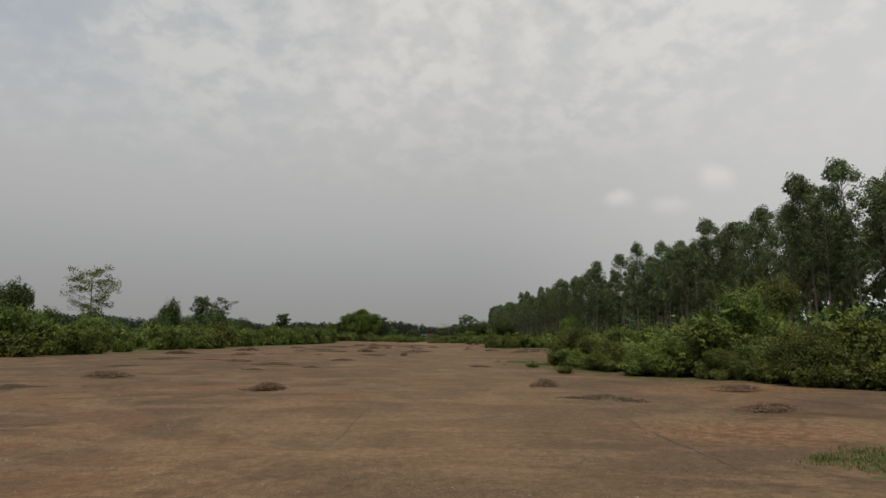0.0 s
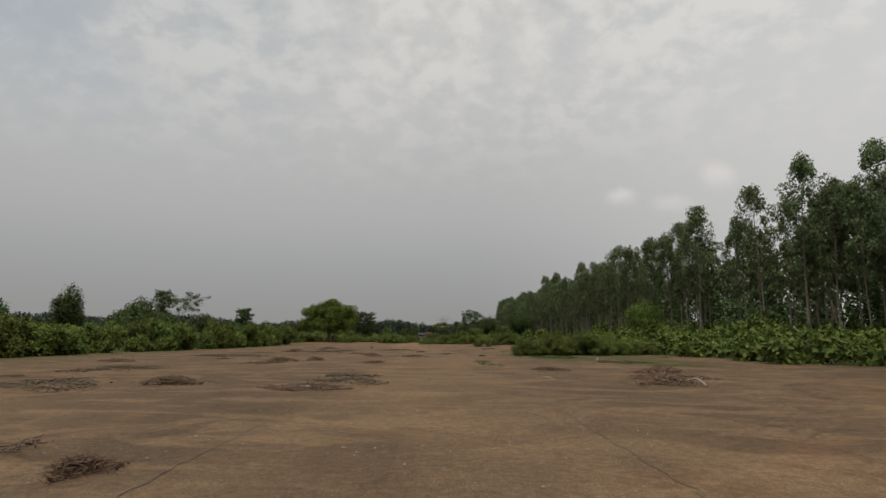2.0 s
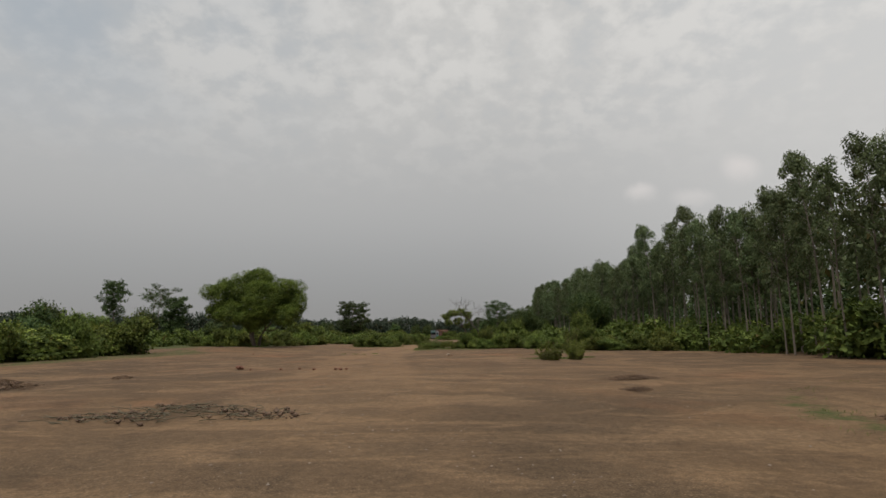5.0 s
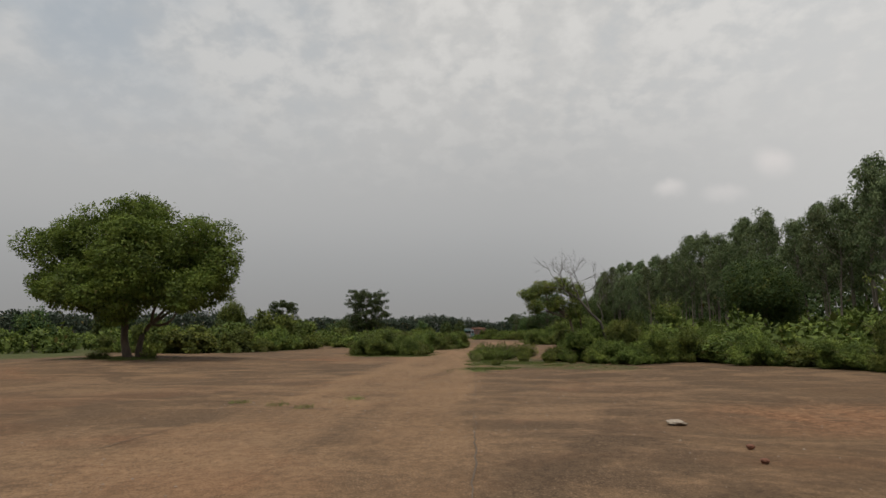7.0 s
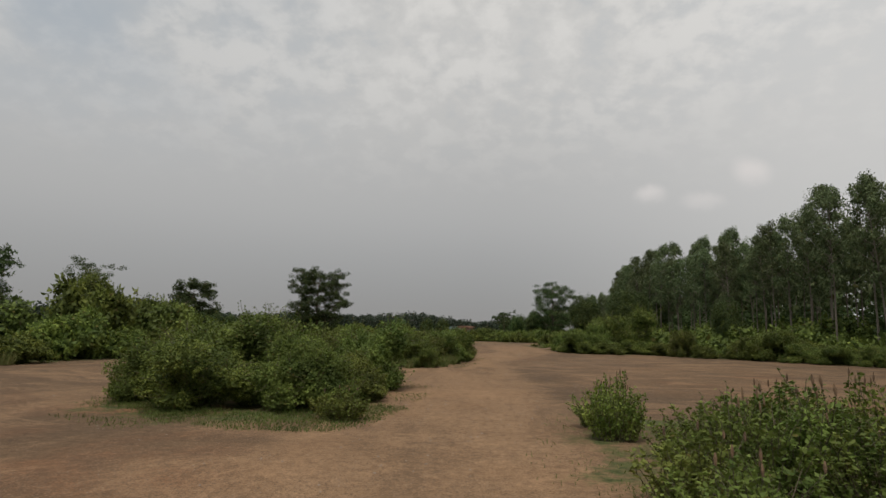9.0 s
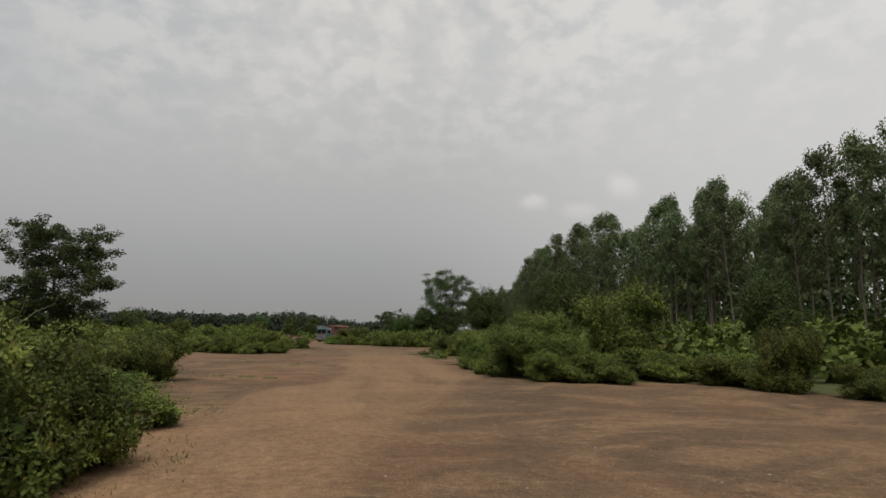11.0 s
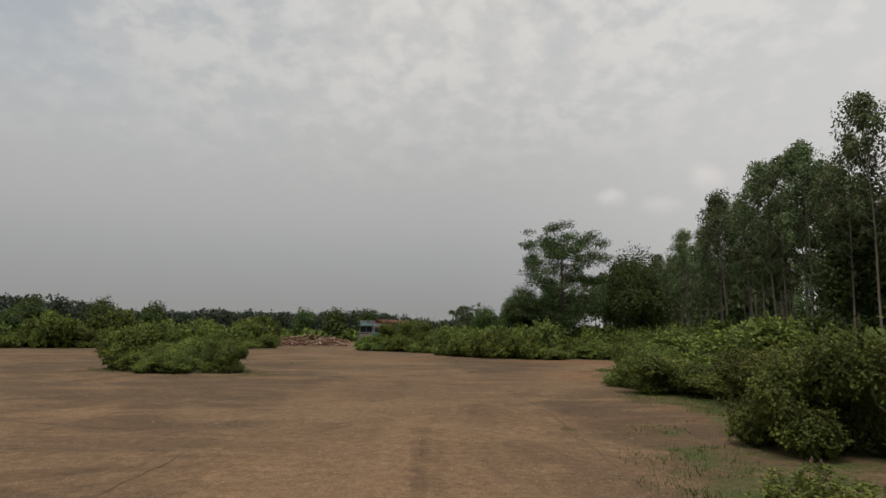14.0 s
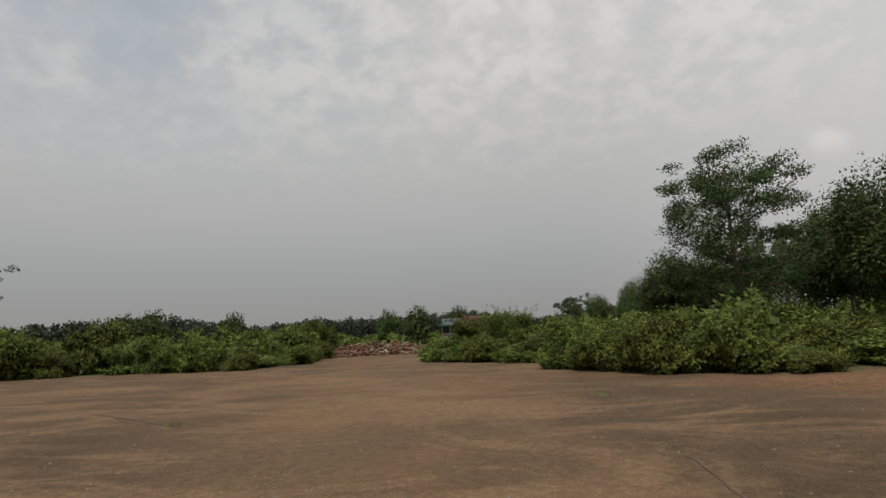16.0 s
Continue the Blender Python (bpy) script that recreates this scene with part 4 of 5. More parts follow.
def layered_tree(name, label, seed, height, reach, trunk_r, clear, boughs, per_clump, leaf, mat, lean=(0.0, 0.0), bark=M_BARK, spread=0.5, rise=0.35):
    """A tree of separate spreading boughs with leafy pads, sky between them."""
    r = np.random.default_rng(seed)
    s = np.linspace(0, 1, 9)[:, None]
    pole = np.concatenate([np.array(lean) * s ** 1.3 * height + 0.02 * height * np.sin(s * 5 + seed) * s, s * height * 0.93], 1)
    pole[0, 2] = -0.1
    pieces, pads = [tube(pole, trunk_r * (1 - 0.85 * s[:, 0]), 8)], []
    for i in range(boughs):
        k = clear + (0.97 - clear) * (i + 0.5 * r.random()) / boughs
        root = np.array([np.interp(k, s[:, 0], pole[:, j]) for j in range(3)])
        az = i * 2.4 + r.normal() * 0.4
        out = reach * (0.45 + 0.75 * np.sin(np.pi * (0.12 + 0.80 * (k - clear) / (1 - clear)))) * r.uniform(0.6, 1.1)
        tip = root + np.array([np.cos(az) * out, np.sin(az) * out, out * rise * r.uniform(0.5, 1.5)])
        line = bent(root, tip, 0.09, 6, r)
        pieces.append(tube(line, np.linspace(trunk_r * 0.38 * (1.1 - k), 0.012, 6) + 0.008, 5))
        for q in (0.5, 0.72, 0.9, 1.0):
            c = np.array([np.interp(q, np.linspace(0, 1, 6), line[:, j]) for j in range(3)])
            for _ in range(2):
                d = r.normal(size=3) * np.array([1, 1, 0.45]) * spread * (0.5 + 0.5 * q)
                pieces.append(tube([c, c + d * 0.5, c + d], [0.016, 0.01, 0.005], 3))
                pads.append(c + d)
    at_, way_, face_ = [], [], []
    for p in pads:
        n = int(per_clump * r.uniform(0.5, 1.4))
        d = unit(r.normal(size=(n, 3))) * np.array([1, 1, 0.6])
        at_.append(p + d * spread * r.uniform(0.4, 1.0, (n, 1)))
        way_.append(d * 0.5 + r.normal(size=(n, 3)) * 0.6 - [0, 0, 0.25])
        face_.append(d + r.normal(size=(n, 3)) * 0.4 + [0, 0, 0.6])
    tree = tagged(new(name), label, "tree")
    part("trunk", wood_mesh("trunk", pieces, bark), tree)
    if per_clump:
        at_, way_, face_ = np.concatenate(at_), np.concatenate(way_), np.concatenate(face_)
        ln = leaf * r.uniform(0.7, 1.3, len(at_))
        part("crown", mesh_of("crown", [(*leaves(at_, way_, ln, ln * 0.55, r, face_), mat)]), tree)
    return tree


put(layered_tree("dark_tree", "dark green tree with layered spreading boughs beside scrub", 511, 9.4, 3.3, 0.20, 0.12, 44, 110, 0.17, M_DARK, spread=0.52), at(-25.2, 225.5))
put(layered_tree("big_tree", "tall dark tree with open layered crown at the wood's edge", 512, 12.4, 4.4, 0.26, 0.16, 38, 120, 0.17, M_DARK, lean=(-0.03, 0), spread=0.78), at(11.8, 274.5))
put(layered_tree("flat_topped_tree", "small flat-topped tree far along the track", 513, 11.0, 4.6, 0.22, 0.5, 15, 26, 0.42, M_DARK, spread=0.7), at(9.2, 406))
put(layered_tree("airy_tree", "airy thin-leaved young tree standing over scrub", 515, 10.5, 2.6, 0.11, 0.44, 22, 20, 0.22, M_BUSH_DARK, lean=(0.03, 0), spread=0.55), at(-45.8, 73.6))
put(layered_tree("tall_thin_tree", "tall thin far tree with a narrow crown", 516, 22.5, 3.4, 0.24, 0.42, 26, 26, 0.55, M_DARK, spread=0.9), at(-120, 284))
put(layered_tree("airy_far_tree", "far airy tree with a slender bare trunk", 517, 22.5, 5.2, 0.24, 0.62, 13, 18, 0.5, M_DARK, lean=(0.05, 0), spread=1.0, rise=0.6), at(-124, 320))
put(layered_tree("airy_far_tree", "far wispy tree rising above the scrub", 518, 24.0, 6.5, 0.26, 0.6, 13, 18, 0.55, M_DARK, lean=(0.04, 0), spread=1.1, rise=0.6), at(-152, 366))
put(layered_tree("young_fir_like_tree", "small pointed dark tree standing in scrub", 519, 10.4, 2.0, 0.12, 0.14, 30, 40, 0.34, M_DARK, spread=0.45, rise=0.2), at(-57.6, 204.6))
put(layered_tree("bent_tree", "dark tree bent sideways and draped with creeper", 520, 7.2, 2.1, 0.14, 0.2, 24, 70, 0.22, M_DARK, lean=(0.10, 0), spread=0.45), at(-39.0, 219))


def dead_tree(seed):
    """A leaning grey trunk that forks again and again into bare twigs."""
    r = np.random.default_rng(seed)
    pieces = []

    def grow(root, way, long, rad, left):
        tip = root + way * long
        pieces.append(tube(bent(root, tip, 0.07, 4, r), np.linspace(rad, rad * 0.62, 4), 6 if left > 2 else 4))
        if not left:
            return
        for k in range(3 if r.random() < 0.45 else 2):
            turn = unit(way + r.normal(size=3) * np.array([0.55, 0.55, 0.40]) + [0, 0, 0.10])
            grow(tip - way * long * r.uniform(0, 0.25) * (k > 0), turn, long * r.uniform(0.62, 0.86), rad * 0.6, left - 1)
    trunk = np.array([(0, 0, -0.1), (-0.1, 0, 1.0), (-0.35, -0.1, 1.95), (-0.9, -0.2, 2.5), (-1.35, -0.2, 3.1)])
    pieces.append(tube(trunk, [0.10, 0.085, 0.072, 0.058, 0.044], 8))
    grow(trunk[4], unit(np.array([-0.8, 0, 0.55])), 1.05, 0.036, 5)
    grow(trunk[4], unit(np.array([-0.35, 0.1, 0.9])), 0.95, 0.034, 5)
    grow(trunk[3], unit(np.array([-0.2, 0.1, 0.95])), 1.15, 0.040, 5)
    grow(trunk[2], unit(np.array([-0.1, 0.2, 0.95])), 1.0, 0.030, 4)
    tree = tagged(new("dead_tree"), "leaning leafless grey dead tree in the scrub", "tree")
    part("trunk", wood_mesh("trunk", pieces, M_DEAD), tree)
    return tree


put(dead_tree(514), at(2.85, 154.4))
put(lobed_tree("yellow_tree", "small yellow-green tree leaning under the dead tree", 521, [(1.0, 0.3, 0.3, 0.1, 2.3, 0.08), (1.2, 0.5, 0.9, 0.2, 2.2, 0.05)],
               [(-1.7, 0, 3.5, 0.62, 0.7, 0.42), (-1.0, 0.2, 3.85, 0.75, 0.8, 0.42), (-0.1, 0, 3.9, 0.75, 0.7, 0.42), (0.7, 0.1, 3.6, 0.6, 0.7, 0.5), (-1.5, -0.2, 2.85, 0.5, 0.6, 0.5),
                (-0.4, 0.1, 3.0, 0.6, 0.7, 0.5), (0.6, 0, 2.7, 0.5, 0.6, 0.6)], 0.055, 280, M_BUSH_YELLOW, knobs=6), at(0.75, 155.2))


def ball_tree(name, label, seed, height, wide, leaf, density, mat):
    r = np.random.default_rng(seed)
    lobes = [(0, 0, height * 0.68, wide * 0.62, wide * 0.62, height * 0.30)]
    for i in range(7):
        a = i * 0.9 + r.normal() * 0.2
        lobes.append((np.cos(a) * wide * 0.5, np.sin(a) * wide * 0.5, height * r.uniform(0.42, 0.72), wide * r.uniform(0.36, 0.5), wide * r.uniform(0.36, 0.5), height * r.uniform(0.18, 0.25)))
    return lobed_tree(name, label, seed, [(0, 0, 0, 0, height * 0.4, 0.10), (0.15, 0.1, 0.3, 0.2, height * 0.42, 0.07)], lobes, leaf, density, mat)


put(ball_tree("round_tree", "round dense dark-green small tree above the thicket", 531, 5.6, 2.3, 0.12, 115, M_BUSH_DARK), at(23.3, 104))
put(ball_tree("round_tree", "tall rounded green tree in front of the plantation", 538, 7.8, 3.0, 0.12, 120, M_DARK), at(14.8, 229))
put(ball_tree("round_tree", "broad dark-green tree against the plantation", 532, 7.6, 3.2, 0.13, 105, M_DARK), at(18.6, 172))
put(ball_tree("round_tree", "round creeper-covered dark tree in scrub", 533, 6.6, 2.1, 0.13, 100, M_BUSH_DARK), at(-39.8, 203))
put(ball_tree("round_tree", "rounded dark tree behind the western verge", 534, 9.2, 2.6, 0.3, 18, M_DARK), at(-60.5, 80))
put(ball_tree("round_tree", "dark tree standing in the western scrub", 535, 11.0, 3.2, 0.34, 14, M_DARK), at(-70, 147))
WEST = ball_tree("scrub_tree", "dark scrub tree far behind the western verge", 536, 7.6, 3.2, 0.40, 9, M_DARK)
for x, y, s in ((-59, 149, 1.0), (-64.5, 162, 1.25), (-78, 196, 1.1), (-66, 178, 0.9), (-84, 240, 1.2), (-52, 232, 0.8), (-95, 120, 1.2), (-110, 180, 1.3), (-76, 110, 0.9),
                (-88, 300, 1.1), (-60, 268, 0.75), (-48, 300, 0.8), (-100, 360, 1.3), (-60, 340, 1.0), (-30, 345, 0.9), (-18, 316, 0.75), (-120, 420, 1.2), (-90, 60, 1.2), (-14, 330, 0.8), (-36, 62, 0.45), (-40, 90, 0.6), (-37, 101, 0.4), (-44, 118, 0.65), (-39, 128, 0.5), (-48, 134, 0.7), (-36, 139, 0.42), (-52, 106, 0.75), (-43, 76, 0.5), (-47, 60, 0.65),
                (-38, 46, 0.5), (-50, 44, 0.7), (-33, 186, 0.42), (-44, 192, 0.55), (-50, 180, 0.6), (-36, 240, 0.5), (-46, 280, 0.5), (-40, 160, 0.45)):
    put(WEST, at(x, y, x * 7 % 360, s))
EAST = ball_tree("dense_tree", "dense dark tree at the end of the plantation", 537, 8.6, 3.0, 0.16, 62, M_DARK)
for x, y, s in ((16.5, 267, 1.05), (20, 279, 1.1), (8.5, 279, 0.75), (24, 250, 1.2), (14, 290, 0.9), (12, 312, 0.85), (15, 335, 1.0), (10, 350, 0.9), (14, 375, 1.0), (19, 236, 0.7),
                (11, 430, 1.1), (14, 460, 1.2), (17, 205, 0.55)):
    put(EAST, at(x, y, x * 31 % 360, s))
PALE = make_bush(540, 1.0, 2.2, 0.055, 260, M_BUSH, "tall_shrub", "tall bright-green shrub above the thicket", 110)
for x, y, s, h in ((7.5, 159, 1.2, 3.1), (17, 30, 1.3, 3.2), (14, 26, 1.2, 2.6), (5.4, 203, 1.1, 1.7), (7.5, 212, 1.1, 1.9), (6.6, 200.8, 1.2, 2.1), (9, 222, 1.1, 2.4), (-5.2, 268.6, 1.0, 1.6), (-4.0, 269.0, 1.1, 1.8), (-2.6, 268.4, 1.1, 1.8),
                   (8.5, 203, 1.3, 2.6), (11, 210, 1.3, 2.6), (12.5, 146.5, 1.1, 2.4)):
    put(PALE, at(x, y, x * 53 % 360, s, h / 2.2))

# ---- low plants of the grass patch and verges ----
def make_weed(seed, stems, spread, height, leaf, mat, label):
    """A clump of leaning leafy stems from one root, the tallest with dry seed heads."""
    r = np.random.default_rng(seed)
    wood, heads, at_, way_ = [], [], [], []
    for i in range(stems):
        a, q = r.uniform(0, 6.28), spread * np.sqrt(r.random())
        root = np.array([np.cos(a) * q * 0.55, np.sin(a) * q * 0.55, -0.02])
        tip = np.array([np.cos(a) * q, np.sin(a) * q, height * r.uniform(0.45, 1.0) * (1.05 - 0.45 * q / spread)])
        line = bent(root, tip, 0.07, 5, r)
        wood.append(tube(line, np.linspace(0.007, 0.0025, 5), 3))
        n = int(46 * np.linalg.norm(tip - root) / height) + 10
        k = r.uniform(0.08, 1.0, n)
        p = np.stack([np.interp(k, np.linspace(0, 1, 5), line[:, c]) for c in range(3)], 1)
        at_.append(p + r.normal(size=(n, 3)) * 0.012)
        way_.append(r.normal(size=(n, 3)) + [0, 0, 0.25])
        if tip[2] > height * 0.72 and r.random() < 0.5:
            heads.append(tube([tip, tip + [0.004, 0, 0.05], tip + [0.006, 0, 0.1]], [0.006, 0.011, 0.004], 4))
    at_, way_ = np.concatenate(at_), np.concatenate(way_)
    ln = leaf * r.uniform(0.6, 1.3, len(at_))
    thing = tagged(new("weed_clump"), label, "weed")
    part("branchwork", mesh_of("weed_stems", [(*joined(wood), M_TWIG)]), thing, kind="stuff")
    part("foliage", mesh_of("weed_foliage", [(*leaves(at_, way_, ln, ln * 0.55, r), mat)]), thing)
    part("seed_heads", mesh_of("weed_heads", [(*joined(heads), M_STRAW)]), thing, "dry brown seed heads", "stuff")
    return thing


WEEDS = [make_weed(551, 90, 0.55, 1.05, 0.055, M_BUSH, "leafy weed clump growing from the bare soil"),
         make_weed(552, 120, 0.6, 1.0, 0.048, M_BUSH_DARK, "dense dark-green weed clump with seed heads"),
         make_weed(553, 70, 0.5, 1.05, 0.06, M_BUSH_YELLOW, "thin yellowish weed clump on the grass patch")]
for x, y, s, h in ((-3.7, 161.9, 0.85, 1.05), (-1.6, 161.4, 1.3, 1.0), (-0.8, 160.9, 1.4, 1.15), (-1.2, 162.0, 1.2, 0.9), (-3.3, 159.2, 1.2, 1.1), (-2.6, 159.6, 1.3, 1.15), (-2.2, 158.7, 1.1, 0.9), (-3.8, 158.6, 0.9, 0.8), (-3.0, 160.6, 1.0, 0.8), (-3.6, 163.0, 0.8, 0.8), (-3.2, 156.4, 1.35, 0.85), (-2.5, 157.4, 1.1, 0.75), (-3.9, 157.6, 0.9, 0.8), (-1.4, 155.2, 0.7, 0.8),
                   (-0.2, 153.3, 0.6, 0.9), (0.8, 153.0, 0.5, 0.75), (1.6, 152.6, 0.7, 0.8), (-2.9, 151.5, 0.45, 0.4), (9.2, 136, 0.9, 1.2), (5.8, 124.4, 1.3, 1.2), (7.4, 125, 1.4, 1.5),
                   (2.0, 223.3, 0.8, 0.5), (2.6, 217.2, 0.8, 0.5), (4.6, 29.2, 0.7, 0.4), (5.2, 24.6, 0.8, 0.5), (-20.4, 152.6, 1.1, 0.6), (-22.4, 151.6, 0.9, 0.5), (-7.9, 163.2, 0.8, 0.6)):
    put(WEEDS[int(abs(x * 7 + y * 3)) % 3], at(x, y, x * 77 % 360, s, h / 1.05))


def blades(r, xy, tall, mat_width=0.007):
    n = len(xy)
    z = np.zeros((n, 1))
    root = np.concatenate([xy, z + mound(xy[:, :1], xy[:, 1:])], 1)
    d = np.concatenate([r.normal(size=(n, 2)) * 0.45, np.ones((n, 1))], 1)
    tip = root + unit(d) * tall[:, None]
    side = unit(np.concatenate([r.normal(size=(n, 2)), z], 1)) * (mat_width * (0.7 + tall[:, None] * 2))
    return np.stack([root - side, root + side, tip], 1).reshape(-1, 3), np.arange(3 * n).reshape(n, 3)


r = np.random.default_rng(61)
spots = []
for outline, many in [(o, 2600) for o in APRONS] + [(t[0], 2400) for k, t in THICKETS.items()]:
    o = np.array(outline)
    x, y = r.uniform(o[:, 0].min() - 1, o[:, 0].max() + 1, many * 3), r.uniform(o[:, 1].min() - 1, o[:, 1].max() + 1, many * 3)
    d = inside(outline, x, y)
    apron = len(outline) < 11 and any(outline is a for a in APRONS)
    ok = (d > -0.35) & (value_noise(x * 1.2, y * 1.2, 5) > 0.60) if apron else (d > -0.8) & (d < 1.2) & (value_noise(x * 1.1, y * 1.1, 6) > 0.48)
    spots.append(np.stack([x[ok], y[ok]], 1))
for outline in MATS:
    o = np.array(outline)
    wide, long = np.ptp(o, 0) + 0.4
    many = int(min(520, 9000 / (wide * long) + 160) * wide * long)
    x, y = r.uniform(o[:, 0].min() - 0.2, o[:, 0].max() + 0.2, many), r.uniform(o[:, 1].min() - 0.2, o[:, 1].max() + 0.2, many)
    ok = inside(outline, x, y) + 0.3 * (value_noise(x * 2.6, y * 2.6, 8) - 0.5) + 1.1 * (value_noise(x * 0.8, y * 0.8, 18) - 0.62) > 0
    spots.append(np.stack([x[ok], y[ok]], 1))
spots = np.concatenate(spots)
spots = np.repeat(spots, 2, 0) + r.normal(size=(len(spots) * 2, 2)) * 0.06
tagged(new("grass", mesh_of("grass", [(*blades(r, spots, 0.02 + 0.06 * r.random(len(spots)) ** 1.6, 0.008), M_GRASS)])), "short uneven grass along the verges and aprons", "grass", kind="stuff")


def make_tall_grass(seed, count, tall):
    r = np.random.default_rng(seed)
    a, q = r.uniform(0, 6.28, count), 0.32 * np.sqrt(r.random(count))
    v, f = blades(r, np.stack([np.cos(a) * q, np.sin(a) * q], 1), tall * r.uniform(0.5, 1.1, count), 0.008)
    thing = tagged(new("grass_clump"), "clump of tall pale-green grass beside the scrub", "grass", "tall grass clumps")
    part("tuft", mesh_of("grass_tuft", [(v, f, M_REED)]), thing, kind="stuff")
    return thing


REED = make_tall_grass(71, 300, 0.85)
for x, y in [(-9.0, 177.2), (-8.2, 177.0), (-7.4, 177.6), (-6.9, 178.6), (-8.6, 178.4), (-10, 177.6), (-6.6, 180.6), (-7.8, 179.6), (-12.9, 165.6), (3.0, 222.8), (-3.9, 155.2), (-24.6, 172.0),
             (-23.4, 174.8), (-11.2, 177.8), (-12.6, 178.2), (-9.6, 180.4), (12.4, 145.8), (-11.4, 164.3)]:
    put(REED, at(x, y, x * 91 % 360, r.uniform(0.6, 0.9)))

# ---- litter, clods, stones on the strip ----


def make_litter(seed, size, high, straws, mat_mound, mat_straw, label):
    """A low heap of clods with dry stalks strewn over it."""
    r = np.random.default_rng(seed)
    n = int(200 * size)
    # broken into a few drifts, thinner between them
    drifts = np.stack([r.normal(size=7) * 0.55 * size, r.normal(size=7) * 0.32 * size], 1)
    here = drifts[r.integers(0, 7, n)] + r.normal(size=(n, 2)) * np.array([0.24, 0.12]) * size
    near_by = np.exp(-(np.hypot(*here.T) / size * 1.2) ** 2)
    big_ = (0.010 + 0.042 * r.random(n) ** 2.5) * (0.6 + high * 4)
    c = np.concatenate([here, (big_ * 0.25 + high * 0.6 * near_by * r.random(n))[:, None]], 1)
    shape = np.array([(1, 0, 0), (0.3, 0.9, 0.1), (-0.8, 0.5, 0), (-0.7, -0.6, 0.1), (0.4, -0.9, 0), (0.1, 0.1, 0.75), (0, 0, -0.5)])
    v = (shape[None] * r.uniform(0.6, 1.4, (n, 7, 1)) * big_[:, None, None] + c[:, None]).reshape(-1, 3)
    tri = np.array([(i, (i + 1) % 5, 5) for i in range(5)] + [((i + 1) % 5, i, 6) for i in range(5)])
    clods_f = (tri[None] + 7 * np.arange(n)[:, None, None]).reshape(-1, 3)
    sticks = []
    for _ in range(straws):
        u = drifts[r.integers(0, 7)] * 0.8 + r.normal(size=2) * np.array([0.30, 0.20]) * size
        c = np.array([u[0], u[1], 0.012 + 0.9 * high * math.exp(-(math.hypot(*u) / size * 1.2) ** 2) * r.random()])
        t, ln = r.normal() * 0.7 + (1.57 if r.random() < 0.2 else 0), r.uniform(0.10, 0.46) * size ** 0.5
        d = np.array([np.cos(t), np.sin(t), r.normal() * 0.10]) * ln
        a, b = c - d / 2, c + d / 2
        a[2], b[2] = max(a[2], 0.006), max(b[2], 0.006)
        sticks.append(tube([a, c + r.normal(size=3) * [0.04, 0.04, 0.01], b], [0.0050, 0.0062, 0.0036], 3))
    thing = tagged(new("litter_heap"), label, "litter heap", "heaps of litter on the strip")
    part("crumbled_soil", mesh_of("clods", [(v, clods_f, mat_mound)]), thing, kind="stuff")
    part("straw", mesh_of("stalks", [(*joined(sticks), mat_straw)]), thing, "strewn dry stalks", "stuff")
    return thing


HEAPS = [make_litter(81, 0.9, 0.24, 420, M_CLOD, M_STRAW, "low heap of dark clods and dry straw"), make_litter(82, 1.2, 0.10, 160, M_CLOD, M_TWIG, "flat dark patch of clods and twigs"),
         make_litter(83, 0.8, 0.12, 420, M_CLOD, M_STRAW, "scatter of pale dry straw on soil")]
for k, (x, y, s) in enumerate([(-12.1, 20.6, 1.0), (-17.8, 37, 1.3), (-12.1, 34, 1.2), (-4.8, 16.2, 0.6), (-2.6, 61, 0.9), (-3.0, 56.4, 1.3), (-7.8, 58, 1.1), (-11.4, 57.6, 1.4), (8.9, 60.8, 1.4), (8.2, 58.6, 1.3),
                               (-2.2, 59, 0.8), (-9.1, 72.1, 1.1), (-9, 74.4, 1.2), (-15.8, 83.6, 1.6), (-1.5, 82.7, 1.05), (-7.3, 76.2, 0.8), (-4.3, 102.4, 1.1), (-1.4, 94.8, 0.7), (-13.4, 95, 1.4), (-10.6, 95.4, 1.1),
                               (-6.5, 89, 0.8), (-4.8, 83.7, 0.9), (1.0, 89, 0.4), (-16, 46, 1.4), (-20, 60, 1.6), (-14, 66, 1.2), (-18.5, 74, 1.4), (-13, 108, 1.2), (-9.5, 100, 0.9), (5.6, 66, 0.8), (10, 64, 1.2),
                               (-5.5, 47, 0.8), (-8.8, 30, 1.1), (-22, 48, 1.5), (1.9, 29.4, 0.35), (-6.2, 36, 0.7), (3.2, 18, 0.6), (4.0, 14.2, 0.5), (7, 12.4, 0.7), (-3.1, 46.2, 0.5), (11.4, 73.4, 0.7), (3.7, 83.7, 0.4)]):
    put(HEAPS[k % 3], at(x, y, k * 67 % 360, s, 0.7 + 0.4 * s))
scatter = np.random.default_rng(84)
for k in range(34):
    y = scatter.uniform(14, 112)
    x = road_x(y) + (scatter.uniform(-19, -4.5) if k % 3 else scatter.uniform(4.5, 10))
    if cover_at(np.array([x]), np.array([y]))[0] < 0.3:
        put(HEAPS[k % 3], at(x, y, k * 101 % 360, scatter.uniform(0.35, 0.9), scatter.uniform(0.4, 0.8)))


def make_stone(seed, mat, name, label):
    r = np.random.default_rng(seed)
    bm = bmesh.new()
    bmesh.ops.create_icosphere(bm, subdivisions=2, radius=0.5)
    for v in bm.verts:
        v.co *= 0.8 + 0.4 * noise.noise(v.co * 2.2 + Vector((seed, 0, 0)))
        v.co.z = v.co.z * 0.7 + 0.22
    me = bpy.data.meshes.new(name)
    bm.to_mesh(me)
    bm.free()
    me.materials.append(mat)
    return tagged(new(name, me), label, "stone")


